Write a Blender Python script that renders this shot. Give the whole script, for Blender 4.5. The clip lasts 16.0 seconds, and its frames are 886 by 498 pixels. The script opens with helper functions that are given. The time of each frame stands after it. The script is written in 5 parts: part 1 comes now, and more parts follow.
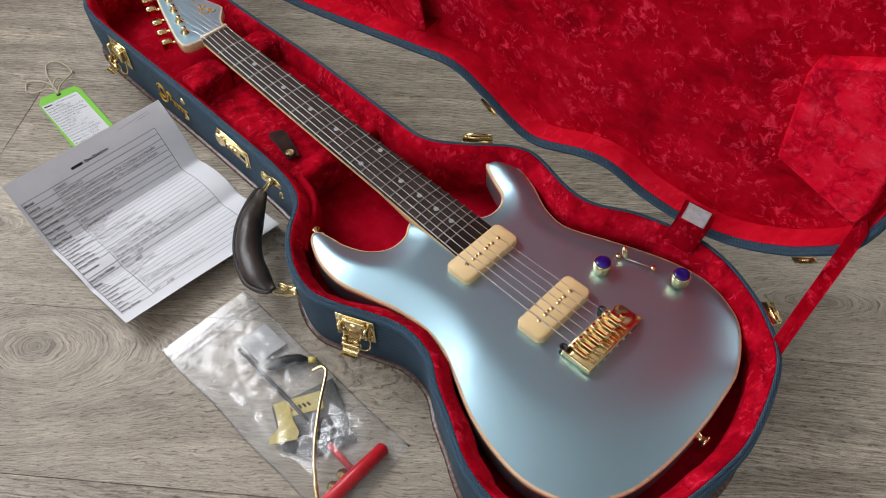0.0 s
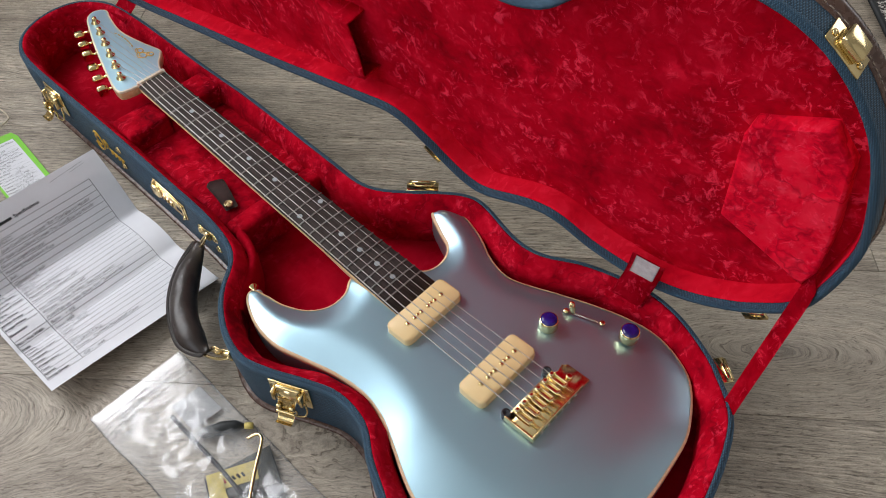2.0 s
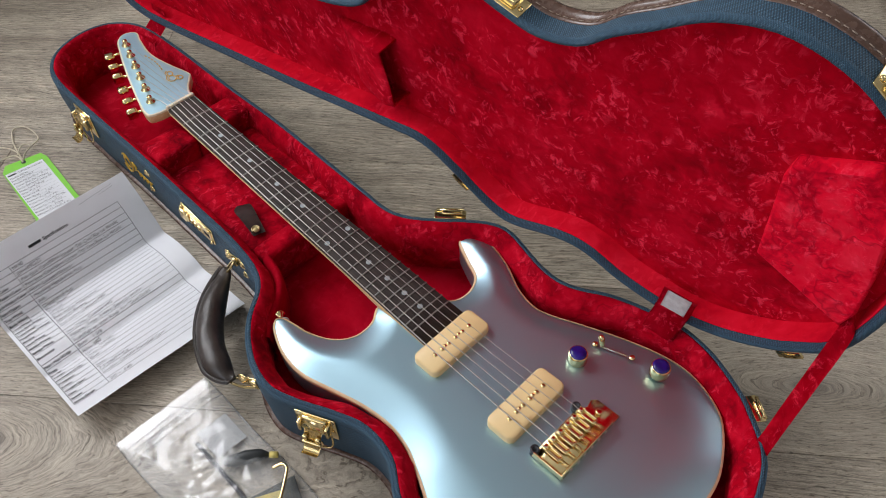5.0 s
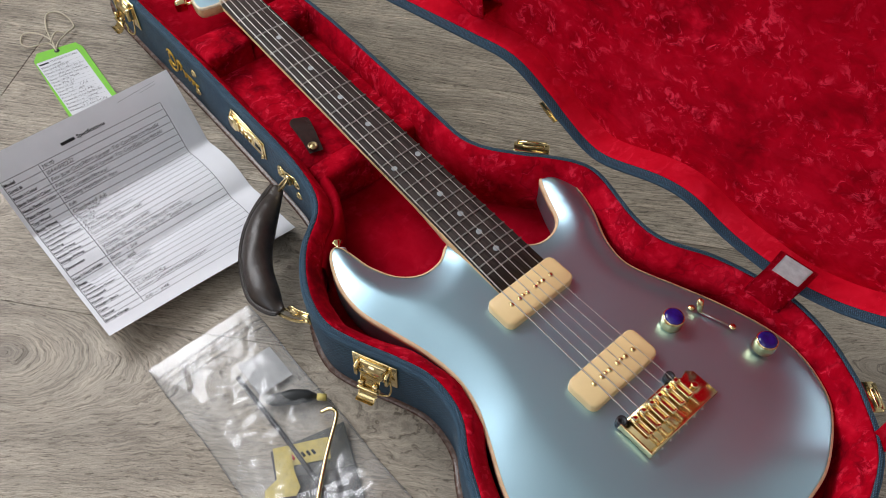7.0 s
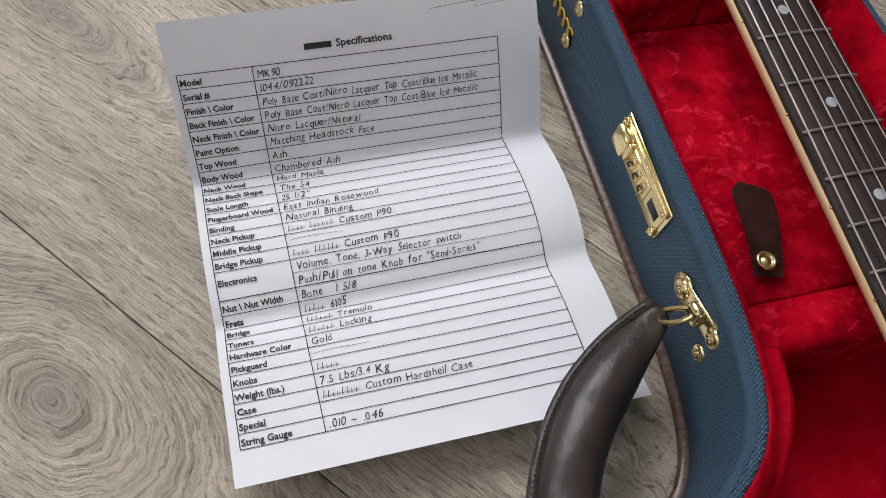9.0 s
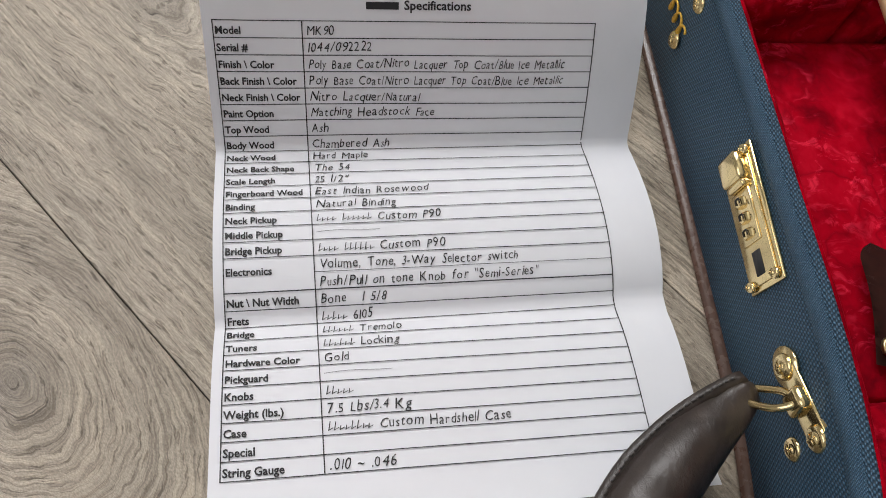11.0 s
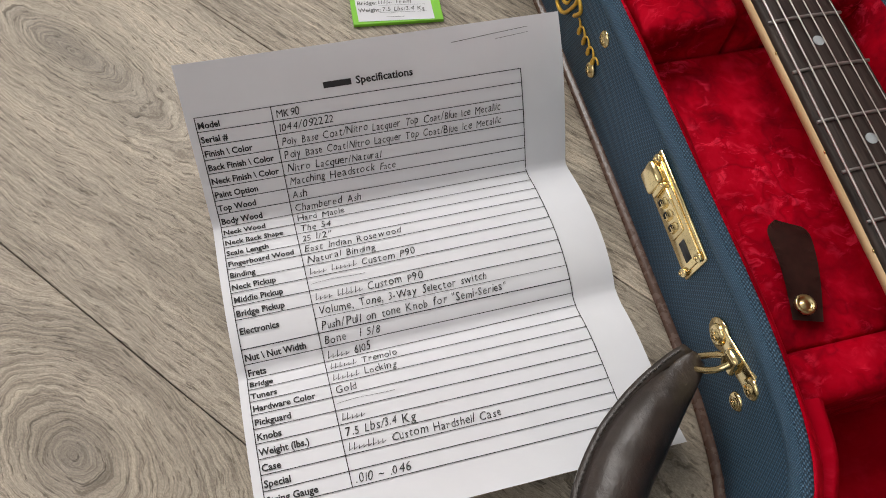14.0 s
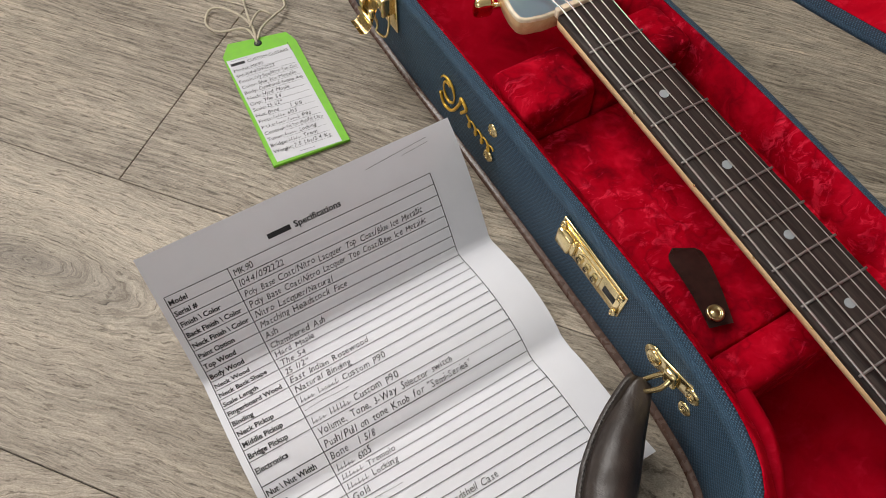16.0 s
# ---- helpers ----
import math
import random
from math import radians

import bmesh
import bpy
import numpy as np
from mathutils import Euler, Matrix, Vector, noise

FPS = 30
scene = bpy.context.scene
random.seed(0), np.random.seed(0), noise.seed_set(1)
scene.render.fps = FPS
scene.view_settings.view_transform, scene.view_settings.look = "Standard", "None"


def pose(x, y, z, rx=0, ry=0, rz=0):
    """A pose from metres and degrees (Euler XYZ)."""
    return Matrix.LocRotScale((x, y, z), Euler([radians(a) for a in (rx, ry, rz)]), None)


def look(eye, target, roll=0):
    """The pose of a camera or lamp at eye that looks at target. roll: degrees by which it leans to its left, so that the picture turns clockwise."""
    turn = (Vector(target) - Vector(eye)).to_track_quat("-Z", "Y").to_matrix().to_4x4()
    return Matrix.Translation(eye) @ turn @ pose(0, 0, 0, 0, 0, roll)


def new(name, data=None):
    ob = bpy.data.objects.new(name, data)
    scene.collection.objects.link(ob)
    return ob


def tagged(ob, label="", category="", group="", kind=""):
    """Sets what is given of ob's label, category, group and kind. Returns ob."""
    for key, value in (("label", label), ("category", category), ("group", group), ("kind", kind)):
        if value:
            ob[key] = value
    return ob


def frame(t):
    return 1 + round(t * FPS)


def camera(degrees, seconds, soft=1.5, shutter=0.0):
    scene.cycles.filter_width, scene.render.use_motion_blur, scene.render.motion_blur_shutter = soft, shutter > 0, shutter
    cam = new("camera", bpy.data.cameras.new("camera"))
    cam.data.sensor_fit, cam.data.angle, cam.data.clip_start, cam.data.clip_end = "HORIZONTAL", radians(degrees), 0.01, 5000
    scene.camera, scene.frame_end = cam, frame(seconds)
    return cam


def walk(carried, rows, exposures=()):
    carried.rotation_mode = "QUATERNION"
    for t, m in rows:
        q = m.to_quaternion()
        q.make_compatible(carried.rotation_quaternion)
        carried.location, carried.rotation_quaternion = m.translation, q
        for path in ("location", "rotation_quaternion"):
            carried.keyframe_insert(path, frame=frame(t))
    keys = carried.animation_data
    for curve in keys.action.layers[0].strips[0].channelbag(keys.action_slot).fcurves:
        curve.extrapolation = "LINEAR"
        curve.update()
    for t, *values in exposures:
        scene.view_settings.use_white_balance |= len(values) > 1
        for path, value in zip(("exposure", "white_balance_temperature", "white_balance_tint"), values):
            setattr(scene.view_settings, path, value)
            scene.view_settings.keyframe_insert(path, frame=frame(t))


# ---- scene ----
cam = camera(59.8, 16.0, soft=0.95)
PATH = [
    (0, (-0.198, 0.403, 0.747), (0.694, -0.466, -0.818), -1.6),
    (0.5, (-0.2, 0.391, 0.745), (0.683, -0.487, -0.82), -1.3),
    (1, (-0.201, 0.366, 0.742), (0.676, -0.518, -0.823), -1.3),
    (1.5, (-0.2, 0.342, 0.742), (0.675, -0.556, -0.816), -1.3),
    (2, (-0.193, 0.326, 0.749), (0.691, -0.583, -0.797), -1.5),
    (2.5, (-0.18, 0.324, 0.762), (0.73, -0.588, -0.769), -1.9),
    (3, (-0.166, 0.32, 0.768), (0.77, -0.588, -0.749), -2.2),
    (3.2, (-0.159, 0.322, 0.771), (0.777, -0.587, -0.745), -2.1),
    (5.5, (-0.177, 0.322, 0.754), (0.742, -0.568, -0.784), -2.0),
    (6, (-0.183, 0.328, 0.748), (0.72, -0.549, -0.806), -1.6),
    (6.5, (-0.168, 0.335, 0.73), (0.715, -0.514, -0.851), -0.3),
    (7, (-0.082, 0.33, 0.686), (0.771, -0.457, -0.943), 1.8),
    (7.5, (0.08, 0.298, 0.579), (0.897, -0.399, -1.108), 4.6),
    (8, (0.197, 0.267, 0.5), (1.04, -0.315, -1.217), 5.7),
    (8.5, (0.265, 0.266, 0.447), (1.134, -0.191, -1.296), 7.1),
    (9, (0.31, 0.285, 0.397), (1.19, -0.121, -1.352), 11.9),
    (9.2, (0.324, 0.291, 0.387), (1.201, -0.1, -1.367), 13.8),
    (11.3, (0.359, 0.277, 0.342), (1.197, -0.037, -1.447), 16.6),
    (11.5, (0.354, 0.278, 0.344), (1.19, -0.038, -1.445), 16.7),
    (12, (0.35, 0.277, 0.346), (1.181, -0.039, -1.445), 16.3),
    (12.5, (0.344, 0.277, 0.347), (1.177, -0.035, -1.445), 14.9),
    (13, (0.34, 0.277, 0.353), (1.176, -0.038, -1.436), 13.6),
    (13.5, (0.329, 0.285, 0.371), (1.172, -0.046, -1.412), 12.1),
    (14, (0.338, 0.284, 0.399), (1.219, -0.084, -1.358), 9.3),
    (14.5, (0.372, 0.275, 0.417), (1.285, -0.14, -1.313), 5.3),
    (15, (0.4, 0.272, 0.435), (1.336, -0.193, -1.27), 2.1),
    (15.5, (0.396, 0.276, 0.448), (1.325, -0.233, -1.248), 1.1),
    (16, (0.343, 0.291, 0.472), (1.238, -0.246, -1.234), 0.6),
]
walk(cam, [(t, look(eye, target, roll)) for t, eye, target, roll in PATH],
     [(0, -0.04, 6200, 10), (7.5, -0.05, 6200, 10), (9.2, -0.07, 6250, 10), (11.3, -0.06, 6450, 10), (13.0, -0.04, 6560, 10), (14.5, -0.15, 6700, 10), (16.0, -0.08, 6700, 10)])

import functools
from mathutils.geometry import delaunay_2d_cdt

# ---- light ----
world = bpy.data.worlds.new("world")
scene.world = world
world.use_nodes = True
wn = world.node_tree
bg = wn.nodes["Background"]
sky = wn.nodes.new("ShaderNodeTexSky")
sky.sky_type, sky.sun_disc = "NISHITA", False
sky.sun_elevation, sky.sun_rotation = radians(35), radians(40)
wn.links.new(sky.outputs[0], bg.inputs[0])
bg.inputs[1].default_value = 0.08


def area(name, m, sx, sy, power, color):
    d = bpy.data.lights.new(name, "AREA")
    d.shape, d.size, d.size_y, d.energy, d.color = "RECTANGLE", sx, sy, power, color
    ob = new(name, d)
    ob.matrix_world = m
    return ob


area("window_light", look((1.93, 0.54, 1.56), (0.0, 0.48, 1.25)), 1.5, 1.3, 59, (1.0, 0.985, 0.97))
area("window_light_side", look((0.05, 2.06, 1.68), (0.05, 0.0, 0.95)), 1.9, 1.3, 18, (0.97, 0.985, 1.0))
area("window_light_rear", look((-1.0, -2.56, 1.62), (-0.9, 0.0, 1.0)), 1.7, 1.3, 18, (1.0, 0.975, 0.94))


# ---- materials ----
class Nodes:
    """A short way to build a node material."""

    def __init__(self, name, color=(0.5, 0.5, 0.5), rough=0.5, metal=0.0):
        self.mat = bpy.data.materials.new(name)
        self.mat.use_nodes = True
        self.tree = self.mat.node_tree
        self.bsdf = self.tree.nodes["Principled BSDF"]
        self.set("Base Color", (*color, 1))
        self.set("Roughness", rough)
        self.set("Metallic", metal)

    def set(self, key, value):
        self.bsdf.inputs[key].default_value = value

    def node(self, kind, **values):
        n = self.tree.nodes.new(kind)
        for k, v in values.items():
            n.inputs[k.replace("_", " ")].default_value = v
        return n

    def link(self, a, b):
        self.tree.links.new(a, b)

    def coords(self, scale=(1, 1, 1), rz=0.0, kind="Object"):
        c, m = self.node("ShaderNodeTexCoord"), self.node("ShaderNodeMapping")
        m.inputs["Scale"].default_value = scale
        m.inputs["Rotation"].default_value = (0, 0, rz)
        self.link(c.outputs[kind], m.inputs[0])
        return m.outputs[0]

    def stretch(self, vec, scale):
        n = self.node("ShaderNodeMapping")
        n.inputs["Scale"].default_value = scale
        self.link(vec, n.inputs[0])
        return n.outputs[0]

    def noise(self, vec, scale, detail=4.0, rough=0.5, distort=0.0):
        n = self.node("ShaderNodeTexNoise", Scale=scale, Detail=detail, Roughness=rough, Distortion=distort)
        self.link(vec, n.inputs["Vector"])
        return n.outputs[0]

    def ramp(self, fac, stops):
        r = self.node("ShaderNodeValToRGB")
        while len(r.color_ramp.elements) < len(stops):
            r.color_ramp.elements.new(0.5)
        for e, (p, c) in zip(r.color_ramp.elements, stops):
            e.position, e.color = p, (*c, 1) if len(c) == 3 else c
        self.link(fac, r.inputs[0])
        return r.outputs[0]

    def mix(self, fac, a, b, blend="MIX"):
        m = self.tree.nodes.new("ShaderNodeMix")
        m.data_type, m.blend_type = "RGBA", blend
        for src, key in ((fac, 0), (a, 6), (b, 7)):
            if isinstance(src, (int, float)):
                m.inputs[key].default_value = src
            elif isinstance(src, tuple):
                m.inputs[key].default_value = (*src, 1)
            else:
                self.link(src, m.inputs[key])
        return m.outputs[2]

    def math(self, op, a, b=0.0):
        m = self.tree.nodes.new("ShaderNodeMath")
        m.operation = op
        for src, key in ((a, 0), (b, 1)):
            if isinstance(src, (int, float)):
                m.inputs[key].default_value = src
            else:
                self.link(src, m.inputs[key])
        return m.outputs[0]

    def color(self, out):
        self.link(out, self.bsdf.inputs["Base Color"])

    def rough(self, out):
        self.link(out, self.bsdf.inputs["Roughness"])

    def bump(self, height, strength=0.3, distance=0.001):
        b = self.node("ShaderNodeBump", Strength=strength, Distance=distance)
        self.link(height, b.inputs["Height"])
        if self.bsdf.inputs["Normal"].is_linked:
            self.link(self.bsdf.inputs["Normal"].links[0].from_socket, b.inputs["Normal"])
        self.link(b.outputs[0], self.bsdf.inputs["Normal"])


PLANK_TURN = 0.681  # direction of the floor planks


def plank_material(name="vinyl_plank", knots=()):
    """Printed wood grain: growth rings that bend round knots, pores that follow them."""
    m = Nodes(name, rough=0.42)
    inf = m.node("ShaderNodeObjectInfo")
    rand = inf.outputs["Random"]
    tc = m.node("ShaderNodeTexCoord")
    sep = m.node("ShaderNodeSeparateXYZ")
    m.link(tc.outputs["Object"], sep.inputs[0])
    u, v = sep.outputs[0], sep.outputs[1]
    moved = m.node("ShaderNodeVectorMath")
    moved.operation = "MULTIPLY_ADD"
    m.link(rand, moved.inputs[0])
    moved.inputs[1].default_value = (17.0, 3.0, 5.0)
    m.link(tc.outputs["Object"], moved.inputs[2])
    vec = moved.outputs[0]
    bend = m.noise(m.stretch(vec, (1.0, 2.6, 1.0)), 1.6, 3, 0.5, 0.2)
    if knots:
        # distance from the nearest knot, levelling off along the plank
        near = None
        for x, y, s, reach in knots:
            du = m.math("MULTIPLY", m.math("TANH", m.math("MULTIPLY", m.math("SUBTRACT", u, x), s / reach)), reach)
            dv = m.math("SUBTRACT", v, y)
            d = m.math("SQRT", m.math("ADD", m.math("MULTIPLY", du, du), m.math("MULTIPLY", dv, dv)))
            near = d if near is None else m.math("MINIMUM", near, d)
        wob = m.noise(m.stretch(tc.outputs["Object"], (1.0, 1.6, 1.0)), 13, 4, 0.6)
        phase = m.math("ADD", m.math("MULTIPLY", near, 215.0), m.math("MULTIPLY", wob, 3.4))
    else:
        phase = m.math("ADD", m.math("MULTIPLY", v, 165.0), m.math("MULTIPLY", bend, 15.0))
    phase = m.math("ADD", phase, m.math("MULTIPLY", m.noise(m.stretch(vec, (1.0, 2.0, 1.0)), 70, 3, 0.6), 0.38))
    phase = m.math("ADD", phase, m.math("MULTIPLY", rand, 23.0))
    along = m.math("ADD", u, m.math("MULTIPLY", rand, 11.0))

    def grain_space(per_metre, per_ring):
        c = m.node("ShaderNodeCombineXYZ")
        m.link(m.math("MULTIPLY", along, per_metre), c.inputs[0])
        m.link(m.math("MULTIPLY", phase, per_ring), c.inputs[1])
        return c.outputs[0]

    rings = m.math("FRACT", phase)
    bands = m.noise(grain_space(3.0, 0.24), 1.0, 4, 0.65)
    pores = m.noise(grain_space(85.0, 3.0), 1.0, 3, 0.65)
    fine = m.noise(grain_space(30.0, 3.4), 1.0, 5, 0.75)
    grit = m.noise(m.stretch(vec, (1.0, 2.2, 1.0)), 900, 2, 0.6)
    wide = m.noise(m.stretch(vec, (1.0, 3.0, 1.0)), 3.0, 3, 0.5, 0.4)
    base = m.ramp(wide, [(0.30, (0.285, 0.240, 0.188)), (0.5, (0.360, 0.308, 0.246)), (0.70, (0.455, 0.396, 0.318))])
    band = m.ramp(bands, [(0.30, (0.66, 0.64, 0.62)), (0.50, (0.98, 0.98, 0.97)), (0.68, (1.28, 1.27, 1.25))])
    ring = m.ramp(rings, [(0.0, (0.66, 0.64, 0.62)), (0.12, (1.10, 1.10, 1.09)), (0.45, (1.06, 1.06, 1.05)), (1.0, (0.70, 0.68, 0.66))])
    streak = m.ramp(fine, [(0.37, (0.44, 0.42, 0.40)), (0.50, (1.0, 1.0, 1.0)), (0.64, (1.50, 1.49, 1.46))])
    dash = m.ramp(pores, [(0.375, (0.36, 0.33, 0.30)), (0.435, (1.04, 1.04, 1.04))])
    c = m.mix(0.55 if knots else 0.85, base, band, "MULTIPLY")
    weight = m.ramp(bend, [(0.35, (0.72, 0.72, 0.72)), (0.62, (0.42, 0.42, 0.42))])
    if knots:
        c = m.mix(m.ramp(near, [(0.004, (0.5, 0.5, 0.5)), (0.016, (0, 0, 0))]), c, (0.17, 0.145, 0.12))
        weight = m.math("MULTIPLY", weight, m.ramp(near, [(0.01, (0.22, 0.22, 0.22)), (0.06, (0.34, 0.34, 0.34))]))
    c = m.mix(weight, c, ring, "MULTIPLY")
    c = m.mix(0.65 if knots else 0.92, c, streak, "MULTIPLY")
    c = m.mix(m.ramp(rings, [(0.0, (0.85, 0.85, 0.85)), (0.35, (0.5, 0.5, 0.5)), (1.0, (0.9, 0.9, 0.9))]), c, dash, "MULTIPLY")
    m.color(m.mix(0.6, c, m.ramp(grit, [(0.35, (0.66, 0.65, 0.64)), (0.65, (1.28, 1.28, 1.28))]), "MULTIPLY"))
    m.rough(m.ramp(fine, [(0.3, (0.60, 0.60, 0.60)), (0.7, (0.42, 0.42, 0.42))]))
    m.set("Specular IOR Level", 0.5)
    m.bump(pores, 0.9, 0.0009)
    m.bump(rings, 0.10, 0.0005)
    return m.mat


def velvet_material(name, lo, mid, hi, crush=1.0, scale=1.0, dark=0.0):
    """Crushed plush: soft clouds of leaning pile, with highlights painted as thin bright crinkles gathered in patches.
    """
    m = Nodes(name, rough=0.85)
    v = m.coords()

    def warped(src, s, by):
        w = m.node("ShaderNodeTexNoise", Scale=s, Detail=3.0, Roughness=0.6)
        m.link(src, w.inputs["Vector"])
        b = m.node("ShaderNodeVectorMath")
        b.operation = "MULTIPLY_ADD"
        m.link(w.outputs["Color"], b.inputs[0])
        b.inputs[1].default_value = (by,) * 3
        m.link(src, b.inputs[2])
        return b.outputs[0]

    bent = warped(v, 30.0 * scale, 0.024 / scale)

    def ridge(vec, s, width, detail=2.0):
        """Thin winding lines where a noise crosses its middle."""
        n = m.noise(vec, s, detail, 0.55)
        off = m.math("ABSOLUTE", m.math("SUBTRACT", n, 0.5))
        return m.ramp(off, [(0.0, (1, 1, 1)), (width * 0.35, (0.55, 0.55, 0.55)), (width, (0, 0, 0))])

    def patches(s, share):
        return m.ramp(m.noise(v, s, 3, 0.6), [(0.64 - 0.3 * share, (0, 0, 0)), (0.78 - 0.3 * share, (1, 1, 1))])

    cloud = m.noise(v, 9 * scale, 4, 0.55, 0.5)
    pile = m.noise(bent, 34 * scale, 4, 0.6, 0.3)
    nap = m.noise(bent, 120 * scale, 3, 0.6)
    value = m.math("ADD", m.math("MULTIPLY", cloud, 0.42), m.math("ADD", m.math("MULTIPLY", pile, 0.44), m.math("MULTIPLY", nap, 0.14)))
    half = tuple(0.6 * a + 0.4 * b for a, b in zip(mid, hi))
    c = m.ramp(value, [(0.36, lo), (0.50, mid), (0.66, half), (0.78, hi)])
    broken = m.ramp(m.noise(bent, 150 * scale, 2, 0.5), [(0.47, (0, 0, 0)), (0.56, (1, 1, 1))])
    long = m.math("MULTIPLY", m.math("MULTIPLY", ridge(bent, 17 * scale, 0.016), patches(24 * scale, 0.35)), broken)
    glint_flecks = m.math("MULTIPLY", m.ramp(m.noise(m.stretch(bent, (1.0, 0.55, 0.8)), 105 * scale, 4, 0.72, 0.6), [(0.53, (0, 0, 0)), (0.63, (1, 1, 1))]), patches(20 * scale, 0.72))
    crease = m.math("MULTIPLY", m.math("MAXIMUM", long, glint_flecks), crush)
    # highlights on pile and creases, mixed into the base colour
    pile_highlight = m.math("MULTIPLY", patches(30 * scale, 0.30), m.ramp(pile, [(0.45, (0, 0, 0)), (0.60, (1, 1, 1))]))
    c = m.mix(m.math("MULTIPLY", pile_highlight, 0.55 * crush), c, hi)
    c = m.mix(m.math("MULTIPLY", crease, 0.80), c, (1.0, 0.040, 0.095))
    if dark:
        # shade in the folds, painted as dark patches and thin lines
        fold_shade = m.math("MAXIMUM", m.ramp(m.noise(bent, 26 * scale, 5, 0.7, 0.8), [(0.33, (1, 1, 1)), (0.40, (0, 0, 0))]), ridge(bent, 15 * scale, 0.024, 3.0))
        c = m.mix(m.math("MULTIPLY", fold_shade, dark), c, lo)
    m.color(c)
    m.set("Sheen Weight", 0.15)
    m.set("Sheen Roughness", 0.3)
    m.set("Sheen Tint", (1.0, 0.01, 0.04, 1))
    m.set("Specular IOR Level", 0.04)
    m.bump(cloud, 0.5, 0.008)
    m.bump(pile, 0.6 * max(crush, 0.3), 0.004)
    m.bump(crease, 0.4, 0.0012)
    m.bump(m.noise(v, 1500, 2), 0.3, 0.0005)
    return m.mat


def tolex_material(name="blue_tolex", pitch=0.0027, depth=1.0):
    """Woven cloth: two crossing sets of threads."""
    m = Nodes(name, rough=0.6)
    co = m.node("ShaderNodeTexCoord")
    sep = m.node("ShaderNodeSeparateXYZ")
    m.link(co.outputs["Object"], sep.inputs[0])
    h = m.math("SUBTRACT", sep.outputs[2], sep.outputs[1])
    f = math.tau / pitch
    u = m.math("SINE", m.math("MULTIPLY", m.math("ADD", sep.outputs[0], m.math("MULTIPLY", h, 0.55)), f))
    w = m.math("SINE", m.math("MULTIPLY", m.math("SUBTRACT", h, m.math("MULTIPLY", sep.outputs[0], 0.35)), f * 1.2))
    weave = m.math("ADD", m.math("MULTIPLY", m.math("MULTIPLY", u, w), 0.50), m.math("MULTIPLY", u, 0.14))
    big = m.noise(co.outputs["Object"], 24, 4)
    base = m.ramp(big, [(0.3, (0.050, 0.122, 0.198)), (0.7, (0.068, 0.154, 0.240))])
    gaps = m.math("MULTIPLY", m.ramp(weave, [(0.0, (1, 1, 1)), (0.34, (0, 0, 0))]), depth)
    m.color(m.mix(gaps, base, (0.007, 0.028, 0.052)))
    m.bump(weave, 0.8, 0.0006)
    return m.mat


def paint_material():
    m = Nodes("ice_blue_metallic", (0.35, 0.52, 0.60), 0.355, 0.91)
    v = m.coords()
    fl = m.noise(v, 3000, 2)
    m.color(m.mix(m.math("MULTIPLY", fl, 0.35), (0.375, 0.565, 0.665), (0.50, 0.71, 0.82)))
    m.set("Coat Weight", 0.15)
    m.set("Coat Roughness", 0.25)
    return m.mat


def wood_material(name, lo, hi, scale, stretch, rough=0.45):
    m = Nodes(name, rough=rough)
    v = m.coords(stretch)
    g = m.noise(v, scale, 6, 0.6, 0.5)
    m.color(m.ramp(g, [(0.3, lo), (0.7, hi)]))
    m.bump(g, 0.15, 0.0004)
    m.set("Specular IOR Level", 0.28)
    return m.mat


def plain(name, color, rough=0.5, metal=0.0, grain=0.12, scale=180):
    m = Nodes(name, color, rough, metal)
    g = m.noise(m.coords(), scale, 4)
    lo = tuple(c * (1 - grain) for c in color)
    hi = tuple(min(1, c * (1 + grain)) for c in color)
    m.color(m.ramp(g, [(0.3, lo), (0.7, hi)]))
    m.rough(m.ramp(g, [(0.3, (rough * 0.85,) * 3), (0.7, (min(1, rough * 1.15),) * 3)]))
    return m.mat


def leather_material():
    m = Nodes("brown_leather", rough=0.36)
    v = m.coords()
    g = m.noise(v, 60, 5, 0.6)
    m.color(m.ramp(g, [(0.3, (0.022, 0.016, 0.013)), (0.7, (0.050, 0.037, 0.031))]))
    vo = m.node("ShaderNodeTexVoronoi", Scale=900.0)
    m.link(v, vo.inputs["Vector"])
    m.bump(vo.outputs["Distance"], 0.12, 0.0003)
    m.bump(m.noise(v, 45, 3), 0.5, 0.003)
    m.bump(m.noise(m.coords((1.0, 2.4, 1.0), 0.6), 160, 4, 0.65, 0.8), 0.30, 0.0012)
    return m.mat


